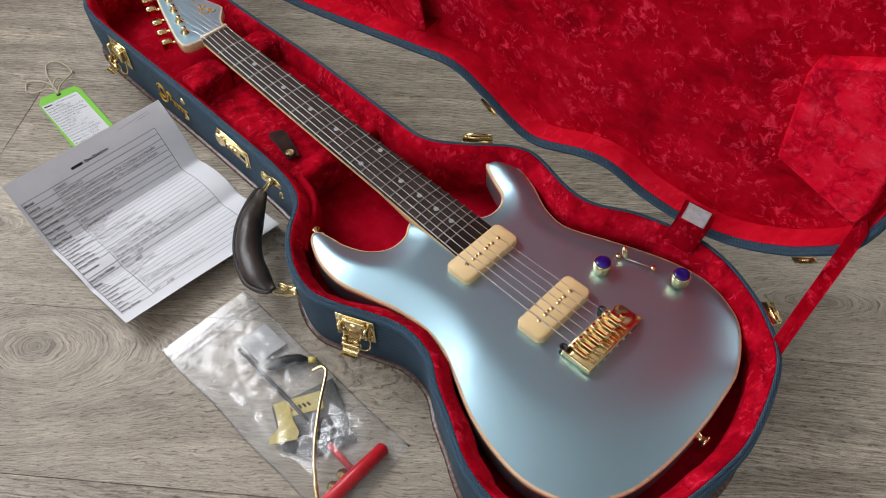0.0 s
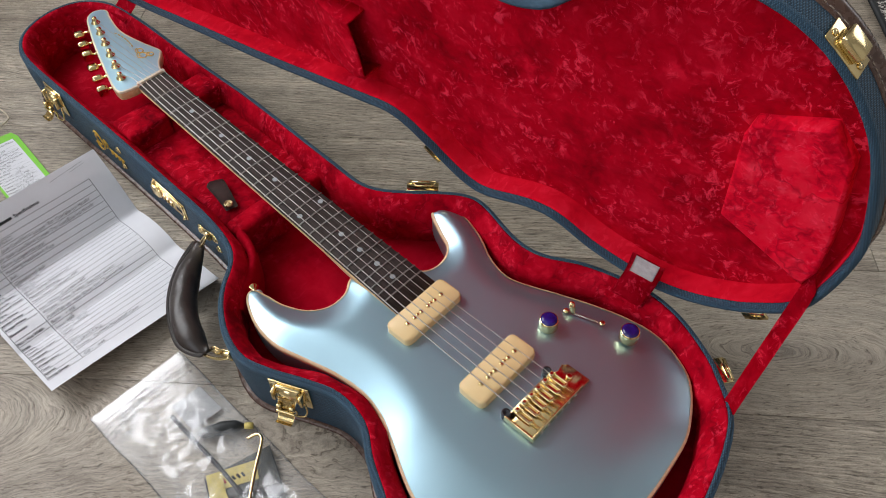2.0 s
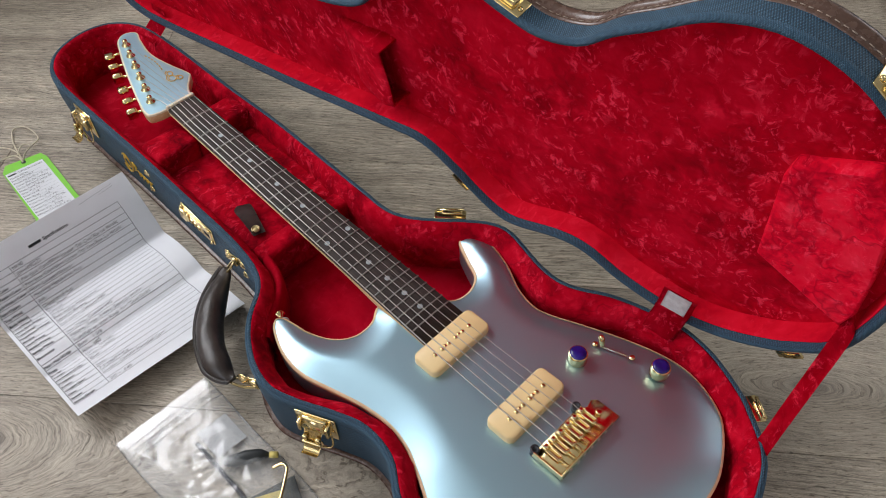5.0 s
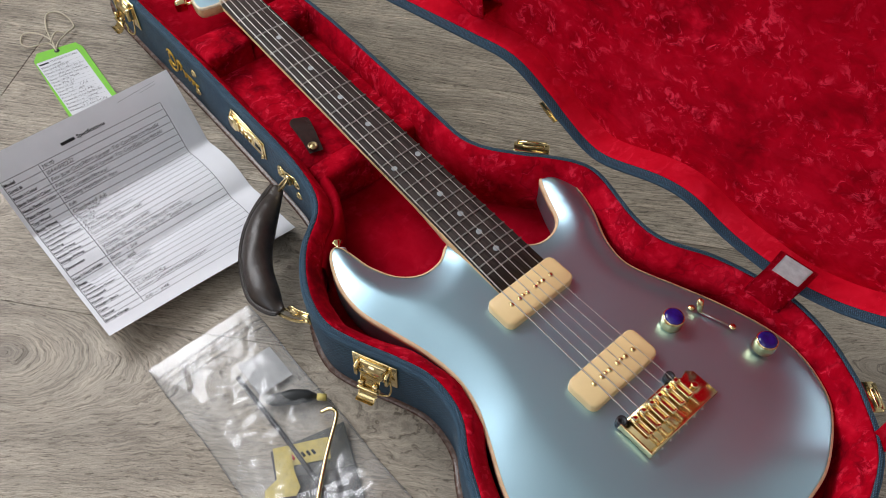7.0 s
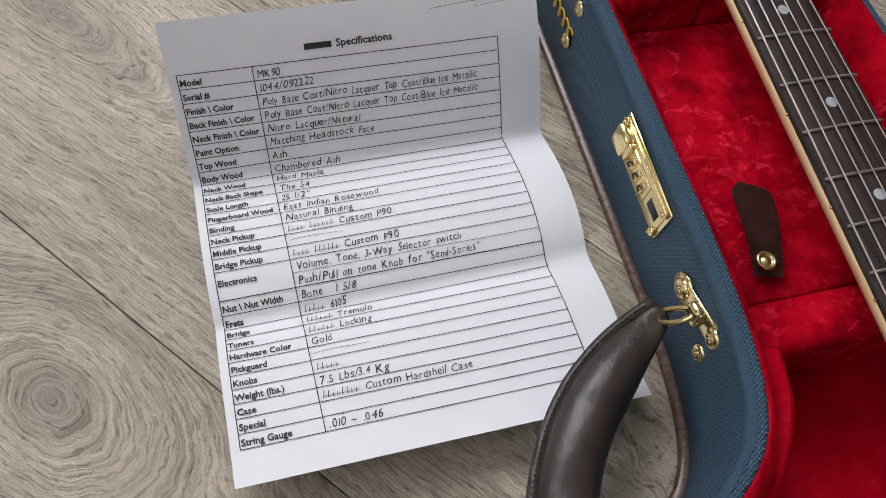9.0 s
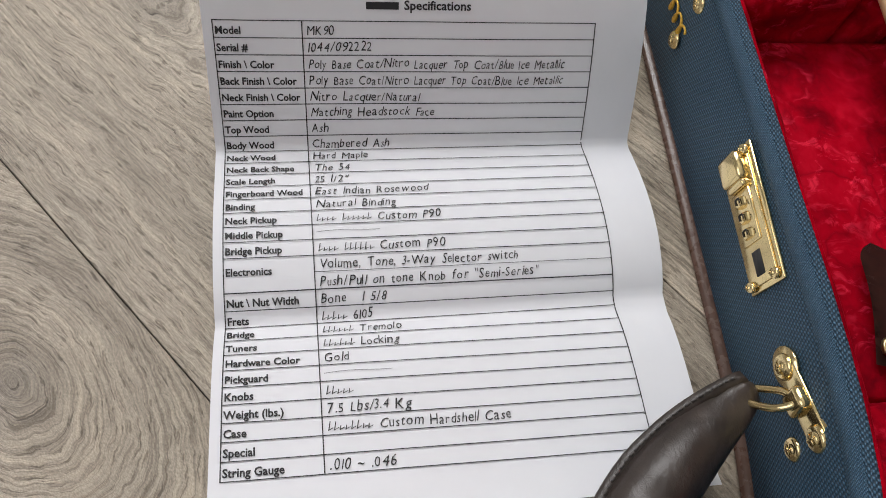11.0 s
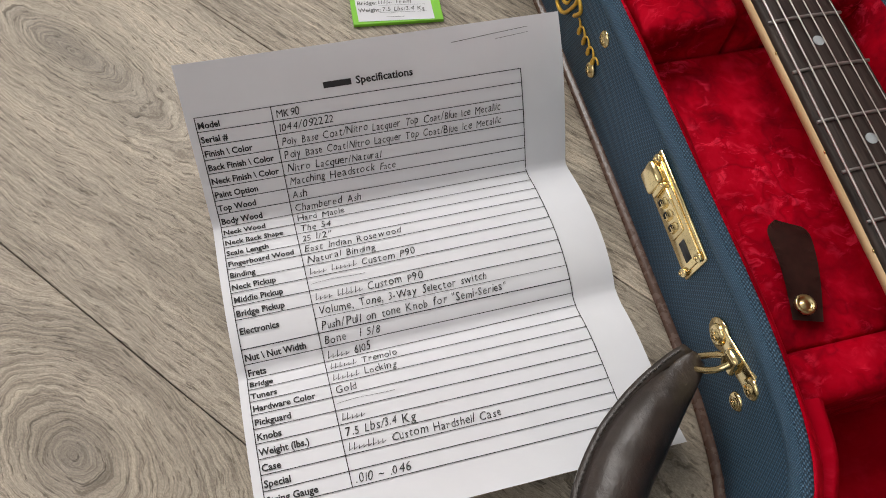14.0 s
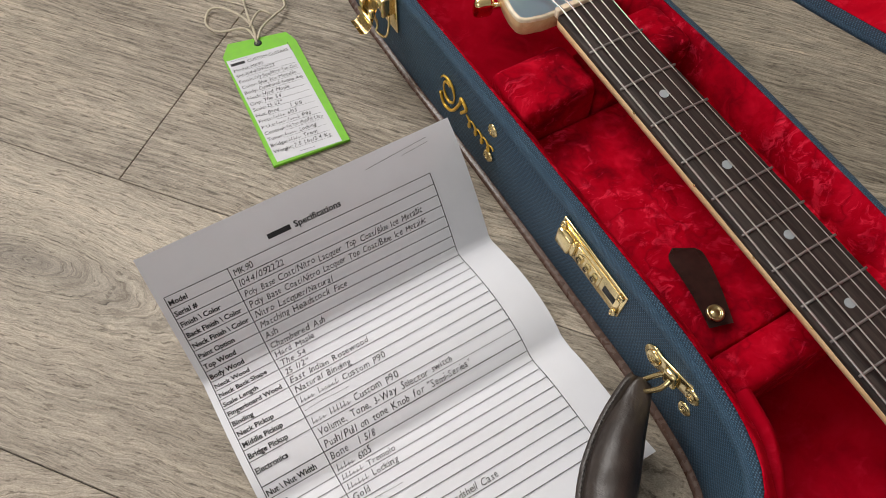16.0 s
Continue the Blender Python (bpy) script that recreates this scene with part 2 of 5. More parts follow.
def plastic_film():
    m = Nodes("clear_film", (0.92, 0.93, 0.95), 0.12)
    v = m.coords((1, 1.5, 1))
    m.bump(m.noise(v, 17, 2, 0.5, 1.0), 0.12, 0.003)
    m.bump(m.noise(m.coords((0.6, 2.4, 1), 0.5), 55, 2, 0.5, 0.6), 0.22, 0.001)
    tr = m.node("ShaderNodeBsdfTransparent")
    tr.inputs[0].default_value = (0.985, 0.987, 0.99, 1)
    fr = m.node("ShaderNodeFresnel", IOR=1.45)
    gl = m.node("ShaderNodeBsdfGlossy", Roughness=0.21)
    for n in (fr, gl):
        m.link(m.bsdf.inputs["Normal"].links[0].from_socket, n.inputs["Normal"])
    mx = m.node("ShaderNodeMixShader")
    m.link(m.math("ADD", m.math("MULTIPLY", fr.outputs[0], 1.05), 0.025), mx.inputs[0])
    haze = m.node("ShaderNodeMixShader")
    m.link(m.ramp(m.noise(v, 14, 3, 0.5, 1.0), [(0.40, (0.03, 0.03, 0.03)), (0.64, (0.15, 0.15, 0.15))]), haze.inputs[0])
    m.link(tr.outputs[0], haze.inputs[1])
    m.link(m.bsdf.outputs[0], haze.inputs[2])
    m.link(haze.outputs[0], mx.inputs[1])
    m.link(gl.outputs[0], mx.inputs[2])
    m.link(mx.outputs[0], m.tree.nodes["Material Output"].inputs[0])
    return m.mat


M_PLANK = plank_material()
# knots: place along and across the plank, stretch, reach
M_KNOT = plank_material("knotted_vinyl_plank", ((0.6185 - 0.69, 0.0262 - 0.0725, 0.62, 0.085),))
M_OVAL = plank_material("oval_vinyl_plank", ((0.284, 0.020, 0.33, 0.06),))
M_ARCH = plank_material("cathedral_vinyl_plank", ((0.16, -0.018, 0.25, 0.055),))
# one plush toned for light: pocket, lid side lit; case inside shaded
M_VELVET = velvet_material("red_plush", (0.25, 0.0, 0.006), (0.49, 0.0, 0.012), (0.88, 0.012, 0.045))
M_SMOOTH = velvet_material("smooth_red_plush", (0.22, 0.0, 0.006), (0.38, 0.0, 0.011), (0.66, 0.011, 0.036), 0.25, 0.7)
M_SOFT = velvet_material("shaded_red_plush", (0.14, 0.0, 0.005), (0.38, 0.0, 0.010), (0.92, 0.016, 0.052), 0.62, 1.1, 0.5)
M_POCKET = velvet_material("lit_pocket_plush", (0.34, 0.0, 0.010), (0.86, 0.004, 0.030), (1.0, 0.055, 0.105), 1.0, 1.25, 0.55)
M_SIDE = velvet_material("lit_side_plush", (0.42, 0.0, 0.012), (0.62, 0.004, 0.020), (0.90, 0.02, 0.06), 0.4, 0.8)
M_TOLEX = tolex_material()
M_TAPE = tolex_material("blue_edge_tape", 0.0016, 0.8)
M_PAINT = paint_material()
M_BIND = wood_material("maple_binding", (0.68, 0.44, 0.24), (0.84, 0.62, 0.40), 30, (1, 6, 6))
M_MAPLE = wood_material("maple_neck", (0.60, 0.38, 0.19), (0.76, 0.54, 0.31), 20, (1, 8, 8), 0.35)
M_ROSE = wood_material("rosewood", (0.014, 0.010, 0.009), (0.062, 0.046, 0.039), 26, (1, 16, 6), 0.62)
M_GOLD = plain("polished_gold", (0.83, 0.66, 0.34), 0.16, 1.0, 0.04)
M_BRASS = plain("dull_brass", (0.50, 0.39, 0.20), 0.30, 1.0, 0.12)
M_STEEL = plain("string_steel", (0.54, 0.52, 0.49), 0.36, 0.9, 0.05)
M_FRET = plain("fret_wire", (0.29, 0.28, 0.265), 0.46, 0.65, 0.05)
M_CREAM = plain("cream_plastic", (0.79, 0.575, 0.28), 0.38, 0.0, 0.03, 60)
M_PEARL = plain("pearl_inlay", (0.40, 0.45, 0.47), 0.25, 0.0, 0.1)
M_BONE = plain("bone", (0.78, 0.66, 0.48), 0.35)
M_BLACK = plain("black_steel", (0.02, 0.02, 0.025), 0.35)
M_LAPIS = plain("blue_stone", (0.02, 0.008, 0.16), 0.18, 0.0, 0.4, 120)
M_LEATHER = leather_material()
M_PIPING = plain("brown_piping", (0.10, 0.055, 0.04), 0.27)
M_PAPER = plain("white_paper", (0.75, 0.75, 0.78), 0.75, 0.0, 0.02, 40)
M_INK = plain("printed_ink", (0.02, 0.02, 0.022), 0.7)
M_GREEN = plain("green_card", (0.22, 0.60, 0.04), 0.6, 0.0, 0.05)
M_TAN = plain("tan_thread", (0.34, 0.26, 0.20), 0.7)
M_TWINE = plain("cotton_string", (0.62, 0.55, 0.42), 0.9)
M_THREAD = plain("grey_thread", (0.10, 0.09, 0.085), 0.8)
M_VELCRO = plain("white_tape", (0.90, 0.89, 0.88), 0.8)
M_FILM = plastic_film()
M_RED = plain("red_grip", (0.55, 0.01, 0.02), 0.35)
M_WALL = plain("wall_paint", (0.50, 0.49, 0.47), 0.8, 0.0, 0.03, 3)
M_EMB = plain("gold_thread", (0.70, 0.42, 0.06), 0.4, 0.5, 0.2, 900)
M_JOINT = plain("joint_shade", (0.09, 0.075, 0.062), 0.7)
M_TAB = plain("brown_strap_leather", (0.046, 0.014, 0.011), 0.40, 0.0, 0.35, 160)
M_SLIP = plain("thin_slip_paper", (0.46, 0.46, 0.46), 0.7, 0.0, 0.06, 60)
M_GREY = plain("grey_card", (0.085, 0.088, 0.085), 0.5)
M_YELLOW = plain("yellow_packet", (0.62, 0.50, 0.14), 0.5)
def rug_material():
    m = Nodes("woven_yarn", rough=0.9)
    v = m.coords()
    n = m.noise(v, 210, 2, 0.6)
    m.color(m.ramp(n, [(0.44, (0.02, 0.018, 0.016)), (0.52, (0.20, 0.18, 0.16)), (0.60, (0.62, 0.58, 0.53))]))
    m.bump(n, 0.8, 0.002)
    return m.mat


M_RUG = rug_material()
M_CARD = plain("black_card", (0.025, 0.027, 0.028), 0.5)


# ---- shape helpers ----
def part(name, bm, material, parent, label="", smooth=True):
    me = bpy.data.meshes.new(name)
    bmesh.ops.recalc_face_normals(bm, faces=bm.faces)
    for f in bm.faces:
        f.smooth = smooth
    bm.to_mesh(me)
    bm.free()
    me.materials.append(material)
    ob = new(name, me)
    if parent:
        ob.parent = parent
    if label:
        tagged(ob, label)
    return ob


def thing(name, label, category, group="", kind="", at=(0, 0, 0)):
    ob = new(name)
    ob.location = at
    return tagged(ob, label, category, group, kind)


def smooth_loop(points, n=12, closed=True):
    """Catmull-Rom through control points."""
    out, k = [], len(points)
    for i in range(k if closed else k - 1):
        p = [np.array(points[j % k] if closed else points[min(max(j, 0), k - 1)], float) for j in (i - 1, i, i + 1, i + 2)]
        for s in np.linspace(0, 1, n, endpoint=False):
            out.append(0.5 * (2 * p[1] + (p[2] - p[0]) * s + (2 * p[0] - 5 * p[1] + 4 * p[2] - p[3]) * s**2 + (3 * p[1] - p[0] - 3 * p[2] + p[3]) * s**3))
    if not closed:
        out.append(np.array(points[-1], float))
    return np.array(out)


def inset(loop, d):
    """A closed plan loop moved inwards by d (outwards: minus)."""
    t = np.roll(loop, -1, 0) - np.roll(loop, 1, 0)
    t /= np.linalg.norm(t, axis=1)[:, None]
    a = np.roll(loop, -1, 0)
    area2 = (loop[:, 0] * a[:, 1] - a[:, 0] * loop[:, 1]).sum()
    nrm = np.stack([-t[:, 1], t[:, 0]], 1) * (1 if area2 > 0 else -1)
    return loop + nrm * d


def loft(rings, cap_start=False, cap_end=False, closed=True):
    bm = bmesh.new()
    vs = [[bm.verts.new(tuple(p)) for p in r] for r in rings]
    for a, b in zip(vs, vs[1:]):
        n = len(a)
        for i in range(n if closed else n - 1):
            bm.faces.new((a[i], a[(i + 1) % n], b[(i + 1) % n], b[i]))
    if cap_start:
        bm.faces.new(vs[0][::-1])
    if cap_end:
        bm.faces.new(vs[-1])
    return bm


def ring3(loop, d, z):
    l = inset(loop, d) if d else loop
    return [(x, y, z) for x, y in l]


def box(sx, sy, sz, c=(0, 0, 0), bevel=0.0, seg=2, m=None):
    bm = bmesh.new()
    bmesh.ops.create_cube(bm, size=1, matrix=Matrix.Translation(c) @ Matrix.Diagonal((sx, sy, sz, 1)))
    if bevel:
        bmesh.ops.bevel(bm, geom=bm.edges[:], offset=bevel, segments=seg, affect="EDGES", profile=0.5)
    if m is not None:
        bm.transform(m)
    return bm


def turned(profile, seg=20, m=None):
    """A lathe form about z from (radius, height) pairs."""
    rings = [[(r * math.cos(a), r * math.sin(a), z) for a in np.linspace(0, math.tau, seg, endpoint=False)] for r, z in profile]
    bm = loft(rings, True, True)
    if m is not None:
        bm.transform(m)
    return bm


def tube(points, radius, seg=8, cap=True):
    """A round or tapering tube along points; radius may be a list."""
    pts = [Vector(p) for p in points]
    rad = radius if isinstance(radius, (list, tuple, np.ndarray)) else [radius] * len(pts)
    rings, up = [], None
    for i, p in enumerate(pts):
        d = (pts[min(i + 1, len(pts) - 1)] - pts[max(i - 1, 0)]).normalized()
        if up is None:
            up = d.orthogonal().normalized()
        up = (up - d * up.dot(d)).normalized()
        side = d.cross(up)
        rings.append([tuple(p + (up * math.cos(a) + side * math.sin(a)) * rad[i]) for a in np.linspace(0, math.tau, seg, endpoint=False)])
    return loft(rings, cap, cap)


def join(*bms):
    out = bmesh.new()
    for b in bms:
        me = bpy.data.meshes.new("tmp")
        b.to_mesh(me)
        b.free()
        out.from_mesh(me)
        bpy.data.meshes.remove(me)
    return out

def fill(loop, height, spacing=0.006):
    """A dense triangulated sheet over a plan loop; height(points, distance to the edge) gives z."""
    lo, hi = loop.min(0), loop.max(0)
    gx, gy = np.meshgrid(np.arange(lo[0], hi[0], spacing), np.arange(lo[1], hi[1], spacing))
    g = np.stack([gx.ravel() + (np.floor((gy.ravel() - lo[1]) / spacing) % 2) * spacing * 0.5, gy.ravel()], 1)
    a, b = loop, np.roll(loop, -1, 0)

    def dist(p):
        best = np.full(len(p), 9.0)
        for q, r in zip(a, b):
            d = r - q
            s = np.clip(((p - q) @ d) / max(d @ d, 1e-12), 0, 1)
            best = np.minimum(best, np.linalg.norm(p - q - s[:, None] * d, axis=1))
        return best

    inside = np.zeros(len(g), bool)
    for q, r in zip(a, b):
        cross = (q[1] > g[:, 1]) != (r[1] > g[:, 1])
        xs = q[0] + (g[:, 1] - q[1]) * (r[0] - q[0]) / ((r[1] - q[1]) or 1e-12)
        inside ^= cross & (g[:, 0] < xs)
    dg = dist(g)
    g = g[inside & (dg > spacing * 0.45)]
    pts = np.concatenate([loop, g])
    n = len(loop)
    vs, _, fs, *_ = delaunay_2d_cdt([Vector(p) for p in pts], [], [list(range(n))], 1, 1e-6)
    p = np.array([v[:] for v in vs])
    z = height(p, dist(p))
    bm = bmesh.new()
    bv = [bm.verts.new((x, y, h)) for (x, y), h in zip(p, z)]
    for f in fs:
        bm.faces.new([bv[k] for k in f])
    return bm


def placed(bm, m):
    bm.transform(m)
    return bm


def side_frame(p, out, z=0.0):
    """Local x along the wall, y outwards, z up, at plan point p with outward plan direction out."""
    y = Vector((out[0], out[1], 0)).normalized()
    x = Vector((y.y, -y.x, 0))
    return Matrix((( x.x, y.x, 0, p[0]), (x.y, y.y, 0, p[1]), (0, 0, 1, z), (0, 0, 0, 1)))


def ripple(p, scale, seed=0.0):
    return np.array([noise.noise(Vector((a * scale, b * scale, seed))) for a, b in p])


# ---- room ----
def room():
    # unseen walls; the near east wall's deep reveal keeps light off the far floor
    x0, x1, y0, y1, h = -2.4, 1.62, -2.6, 2.1, 2.5
    w, e = 0.12, 0.36

    def slab(name, a, b):
        c = [(p + q) / 2 for p, q in zip(a, b)]
        ob = part(name, box(*[abs(q - p) for p, q in zip(a, b)]), M_WALL, None, smooth=False)
        for v in ob.data.vertices:
            v.co += Vector(c)
        return tagged(ob, "unseen plain matt off-white painted room surface", "wall", kind="structure")

    slab("wall_west", (x0 - w, y0, 0), (x0, y1, h))
    for nm, a, b in (("sill", (x0 - w, y0 - w, 0), (x1 + e, y0, 0.90)), ("lintel", (x0 - w, y0 - w, 2.34), (x1 + e, y0, h)),
                     ("side_a", (x0 - w, y0 - w, 0.90), (-1.90, y0, 2.34)), ("side_b", (-0.10, y0 - w, 0.90), (x1 + e, y0, 2.34))):
        slab("wall_south_" + nm, a, b)
    slab("ceiling", (x0 - w, y0 - w, h), (x1 + e, y1 + w, h + w))
    # unseen window walls, placed to shape the light: sill, lintel and the two sides of each opening
    for nm, a, b in (("sill", (x1, y0, 0), (x1 + e, y1, 0.88)), ("lintel", (x1, y0, 2.24), (x1 + e, y1, h)),
                     ("side_a", (x1, y0, 0.88), (x1 + e, -0.24, 2.24)), ("side_b", (x1, 1.32, 0.88), (x1 + e, y1, 2.24))):
        slab("wall_east_" + nm, a, b)
    for nm, a, b in (("sill", (x0 - w, y1, 0), (x1 + e, y1 + w, 0.90)), ("lintel", (x0 - w, y1, 2.35), (x1 + e, y1 + w, h)),
                     ("side_a", (x0 - w, y1, 0.90), (-0.95, y1 + w, 2.35)), ("side_b", (1.05, y1, 0.90), (x1 + e, y1 + w, 2.35))):
        slab("wall_north_" + nm, a, b)


def floor():
    sub = part("floor", box(4.3, 4.9, 0.02, (-0.30, -0.25, -0.0145)), M_JOINT, None, smooth=False)
    tagged(sub, "grey-brown wood-look vinyl plank floor", "floor", kind="structure")
    L, W, gap = 1.22, 0.203, 0.0006
    bm = box(L - gap, W - gap, 0.004, bevel=0.0004, seg=1)
    me = bpy.data.meshes.new("plank")
    bm.to_mesh(me)
    bm.free()
    me.materials.append(M_PLANK)
    marked = {}
    for row, u, mat in ((0, 0.69, M_KNOT), (-1, -0.56, M_OVAL), (-1, 0.66, M_ARCH)):
        marked[row, round(u, 1)] = me.copy()
        marked[row, round(u, 1)].materials[0] = mat
    turn = Matrix.Rotation(PLANK_TURN, 4, "Z")
    c0 = -0.029
    joints = {-3: 0.05, -2: 0.80, -1: 0.05, 0: 1.30, 1: -0.35}
    rnd = random.Random(4)
    for row in range(-14, 14):
        start = (joints[row] if row in joints else rnd.uniform(0, L)) - 4 * L
        for i in range(8):
            u, v = start + (i + 0.5) * L, c0 + (row + 0.5) * W
            p = turn @ Vector((u, v, 0))
            if -2.3 < p.x < 2.2 and -2.5 < p.y < 2.6:
                ob = new("plank", marked.get((row, round(u, 1)), me))
                ob.matrix_world = Matrix.Translation((p.x, p.y, -0.002)) @ turn
                ob.parent = sub




def rug():
    """A flat woven rug: crossing rows of light and dark yarn over a felt back."""
    turn = Matrix.Rotation(PLANK_TURN, 4, "Z")
    t = thing("woven_rug", "black and white flat-woven rug on the floor", "rug")
    part("rug_back", box(1.0, 1.3, 0.006, (-1.066, -1.35, 0.004), 0.002, m=turn), M_RUG, t, "black and white woven yarn")
    part("hem", placed(tube([(-0.567, -2.0, 0.005), (-0.567, -0.7, 0.005)], 0.005, 8), turn), M_CARD, t, "dark bound edge")
# ---- guitar case ----
CASE = [(0.943, -0.008), (0.932, 0.036), (0.905, 0.067), (0.860, 0.083), (0.776, 0.086), (0.65, 0.086), (0.519, 0.088), (0.415, 0.091), (0.357, 0.104),
        (0.326, 0.138), (0.302, 0.158), (0.270, 0.174), (0.236, 0.179), (0.203, 0.169), (0.168, 0.153), (0.135, 0.142), (0.098, 0.146),
        (0.068, 0.165), (0.038, 0.180), (-0.012, 0.205), (-0.066, 0.209), (-0.122, 0.181), (-0.164, 0.122), (-0.182, 0.045), (-0.182, -0.012),
        (-0.160, -0.091), (-0.122, -0.130), (-0.092, -0.149), (-0.056, -0.164), (-0.018, -0.170), (0.018, -0.165), (0.060, -0.153), (0.101, -0.133),
        (0.137, -0.132), (0.195, -0.147), (0.225, -0.142), (0.256, -0.120), (0.274, -0.104), (0.319, -0.076), (0.385, -0.076), (0.547, -0.083),
        (0.663, -0.083), (0.816, -0.085), (0.890, -0.078), (0.931, -0.050)]
RIM = 0.090
LOOP = smooth_loop(CASE, 5)
HINGE_A, HINGE_B = Vector((-0.04, -0.168, RIM + 0.006)), Vector((0.82, -0.090, RIM + 0.006))
OPEN = 82.5
LIFT = 0.006


def bottom_height(z, amp, scale, lift=0.0, width=0.03):
    def h(p, d):
        return z + amp * ripple(p, scale) + lift * np.clip(1 - d / width, 0, 1) ** 2
    return h


def case_bottom():
    t = thing("guitar_case", "blue cloth hardshell guitar case with red plush lining, open", "guitar case")
    shell = loft([ring3(LOOP, d, z) for d, z in ((0.012, 0.001), (0.006, 0.0015), (0.004, 0.005), (0.002, 0.03), (0, 0.055), (0, 0.074), (0.0008, 0.083), (0.0026, 0.0880), (0.0050, RIM), (0.0066, 0.0885))])
    part("shell", shell, M_TOLEX, t, "blue woven cloth covering")
    part("base_panel", fill(inset(LOOP, 0.011), lambda p, d: 0.0012 + 0 * d, 0.03), M_TOLEX, t, "blue cloth base")
    edge = loft([ring3(LOOP, d, z) for d, z in ((0.0008, 0.0795), (-0.0006, 0.0805), (-0.0004, 0.0835), (0.0012, 0.0875), (0.0022, 0.0874))])
    part("edge_band", edge, M_TAPE, t, "blue herringbone tape")
    part("piping", loft([ring3(LOOP, d, z) for d, z in ((0.004, 0.0008), (-0.0004, 0.001), (-0.0012, 0.0025), (0.0004, 0.0045), (0.004, 0.005))]), M_PIPING, t, "brown leather piping")
    roll = []
    more = 0.006 * np.clip((0.335 - LOOP[:, 0]) / 0.09, 0, 1)
    way = (inset(LOOP, 0.01) - LOOP) / 0.01
    for d, z, k, g in ((0.0058, 0.085, 0, 0), (0.0064, 0.0884, 0, 0), (0.0078, 0.0884, 0.1, 0.1), (0.0106, 0.0840, 0.5, 0.35), (0.0150, 0.076, 1, 0.8), (0.0174, 0.066, 1, 1), (0.0188, 0.050, 1, 1), (0.0188, 0.036, 0.6, 0.7), (0.018, 0.014, 0, 0)):
        l = LOOP + way * (d + more * g)[:, None]
        seam = np.array([abs(noise.noise(Vector((x * 26, y * 26, 4.0)))) ** 0.6 for x, y in l])
        puff = (np.array([noise.noise(Vector((x * 38, y * 38, z * 20))) for x, y in l]) * 0.003 + 0.0035 * seam) * k
        l = l + way * puff[:, None]
        roll.append([(x, y, z + 0.002 * k * q) for (x, y), q in zip(l, seam)])
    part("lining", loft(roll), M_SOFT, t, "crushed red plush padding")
    part("lining_floor", fill(inset(LOOP, 0.0178), bottom_height(0.016, 0.0015, 25)), M_SMOOTH, t, "crushed red plush floor")
    return t


def pad(x0, x1, y0, y1, z0, z1, r=0.006, bow=0.0):
    """A plush-covered block with soft edges and a slightly bowed top."""
    rings = []
    ring_z = [(z0, 0.0), (z1 - r - 0.004, 0.0), (z1 - r - 0.0006, 0.0)] + [(z1 - r + r * math.sin(a), r - r * math.cos(a)) for a in np.linspace(0, math.pi / 2, 5)]
    for z, d in ring_z:
        loop = []
        a0, b0 = (x1 - x0) / 2 - d, (y1 - y0) / 2 - d
        c = min(r * 1.2, a0 * 0.95, b0 * 0.95)
        for sx, sy, s0 in ((1, 1, 0), (-1, 1, 90), (-1, -1, 180), (1, -1, 270)):
            for a in np.radians(np.linspace(s0, s0 + 90, 6)):
                x = (x0 + x1) / 2 + sx * (a0 - c) + c * math.cos(a)
                y = (y0 + y1) / 2 + sy * (b0 - c) + c * math.sin(a)
                loop.append((x, y, z))
        rings.append(loop)
    bm = loft(rings)
    top = np.array([(x, y) for x, y, z in rings[-1]])
    return join(bm, fill(top, lambda p, d: z1 + 0.0012 * np.clip(d / 0.01, 0, 1) * (1 + ripple(p, 60)) + 0 * d, 0.006))


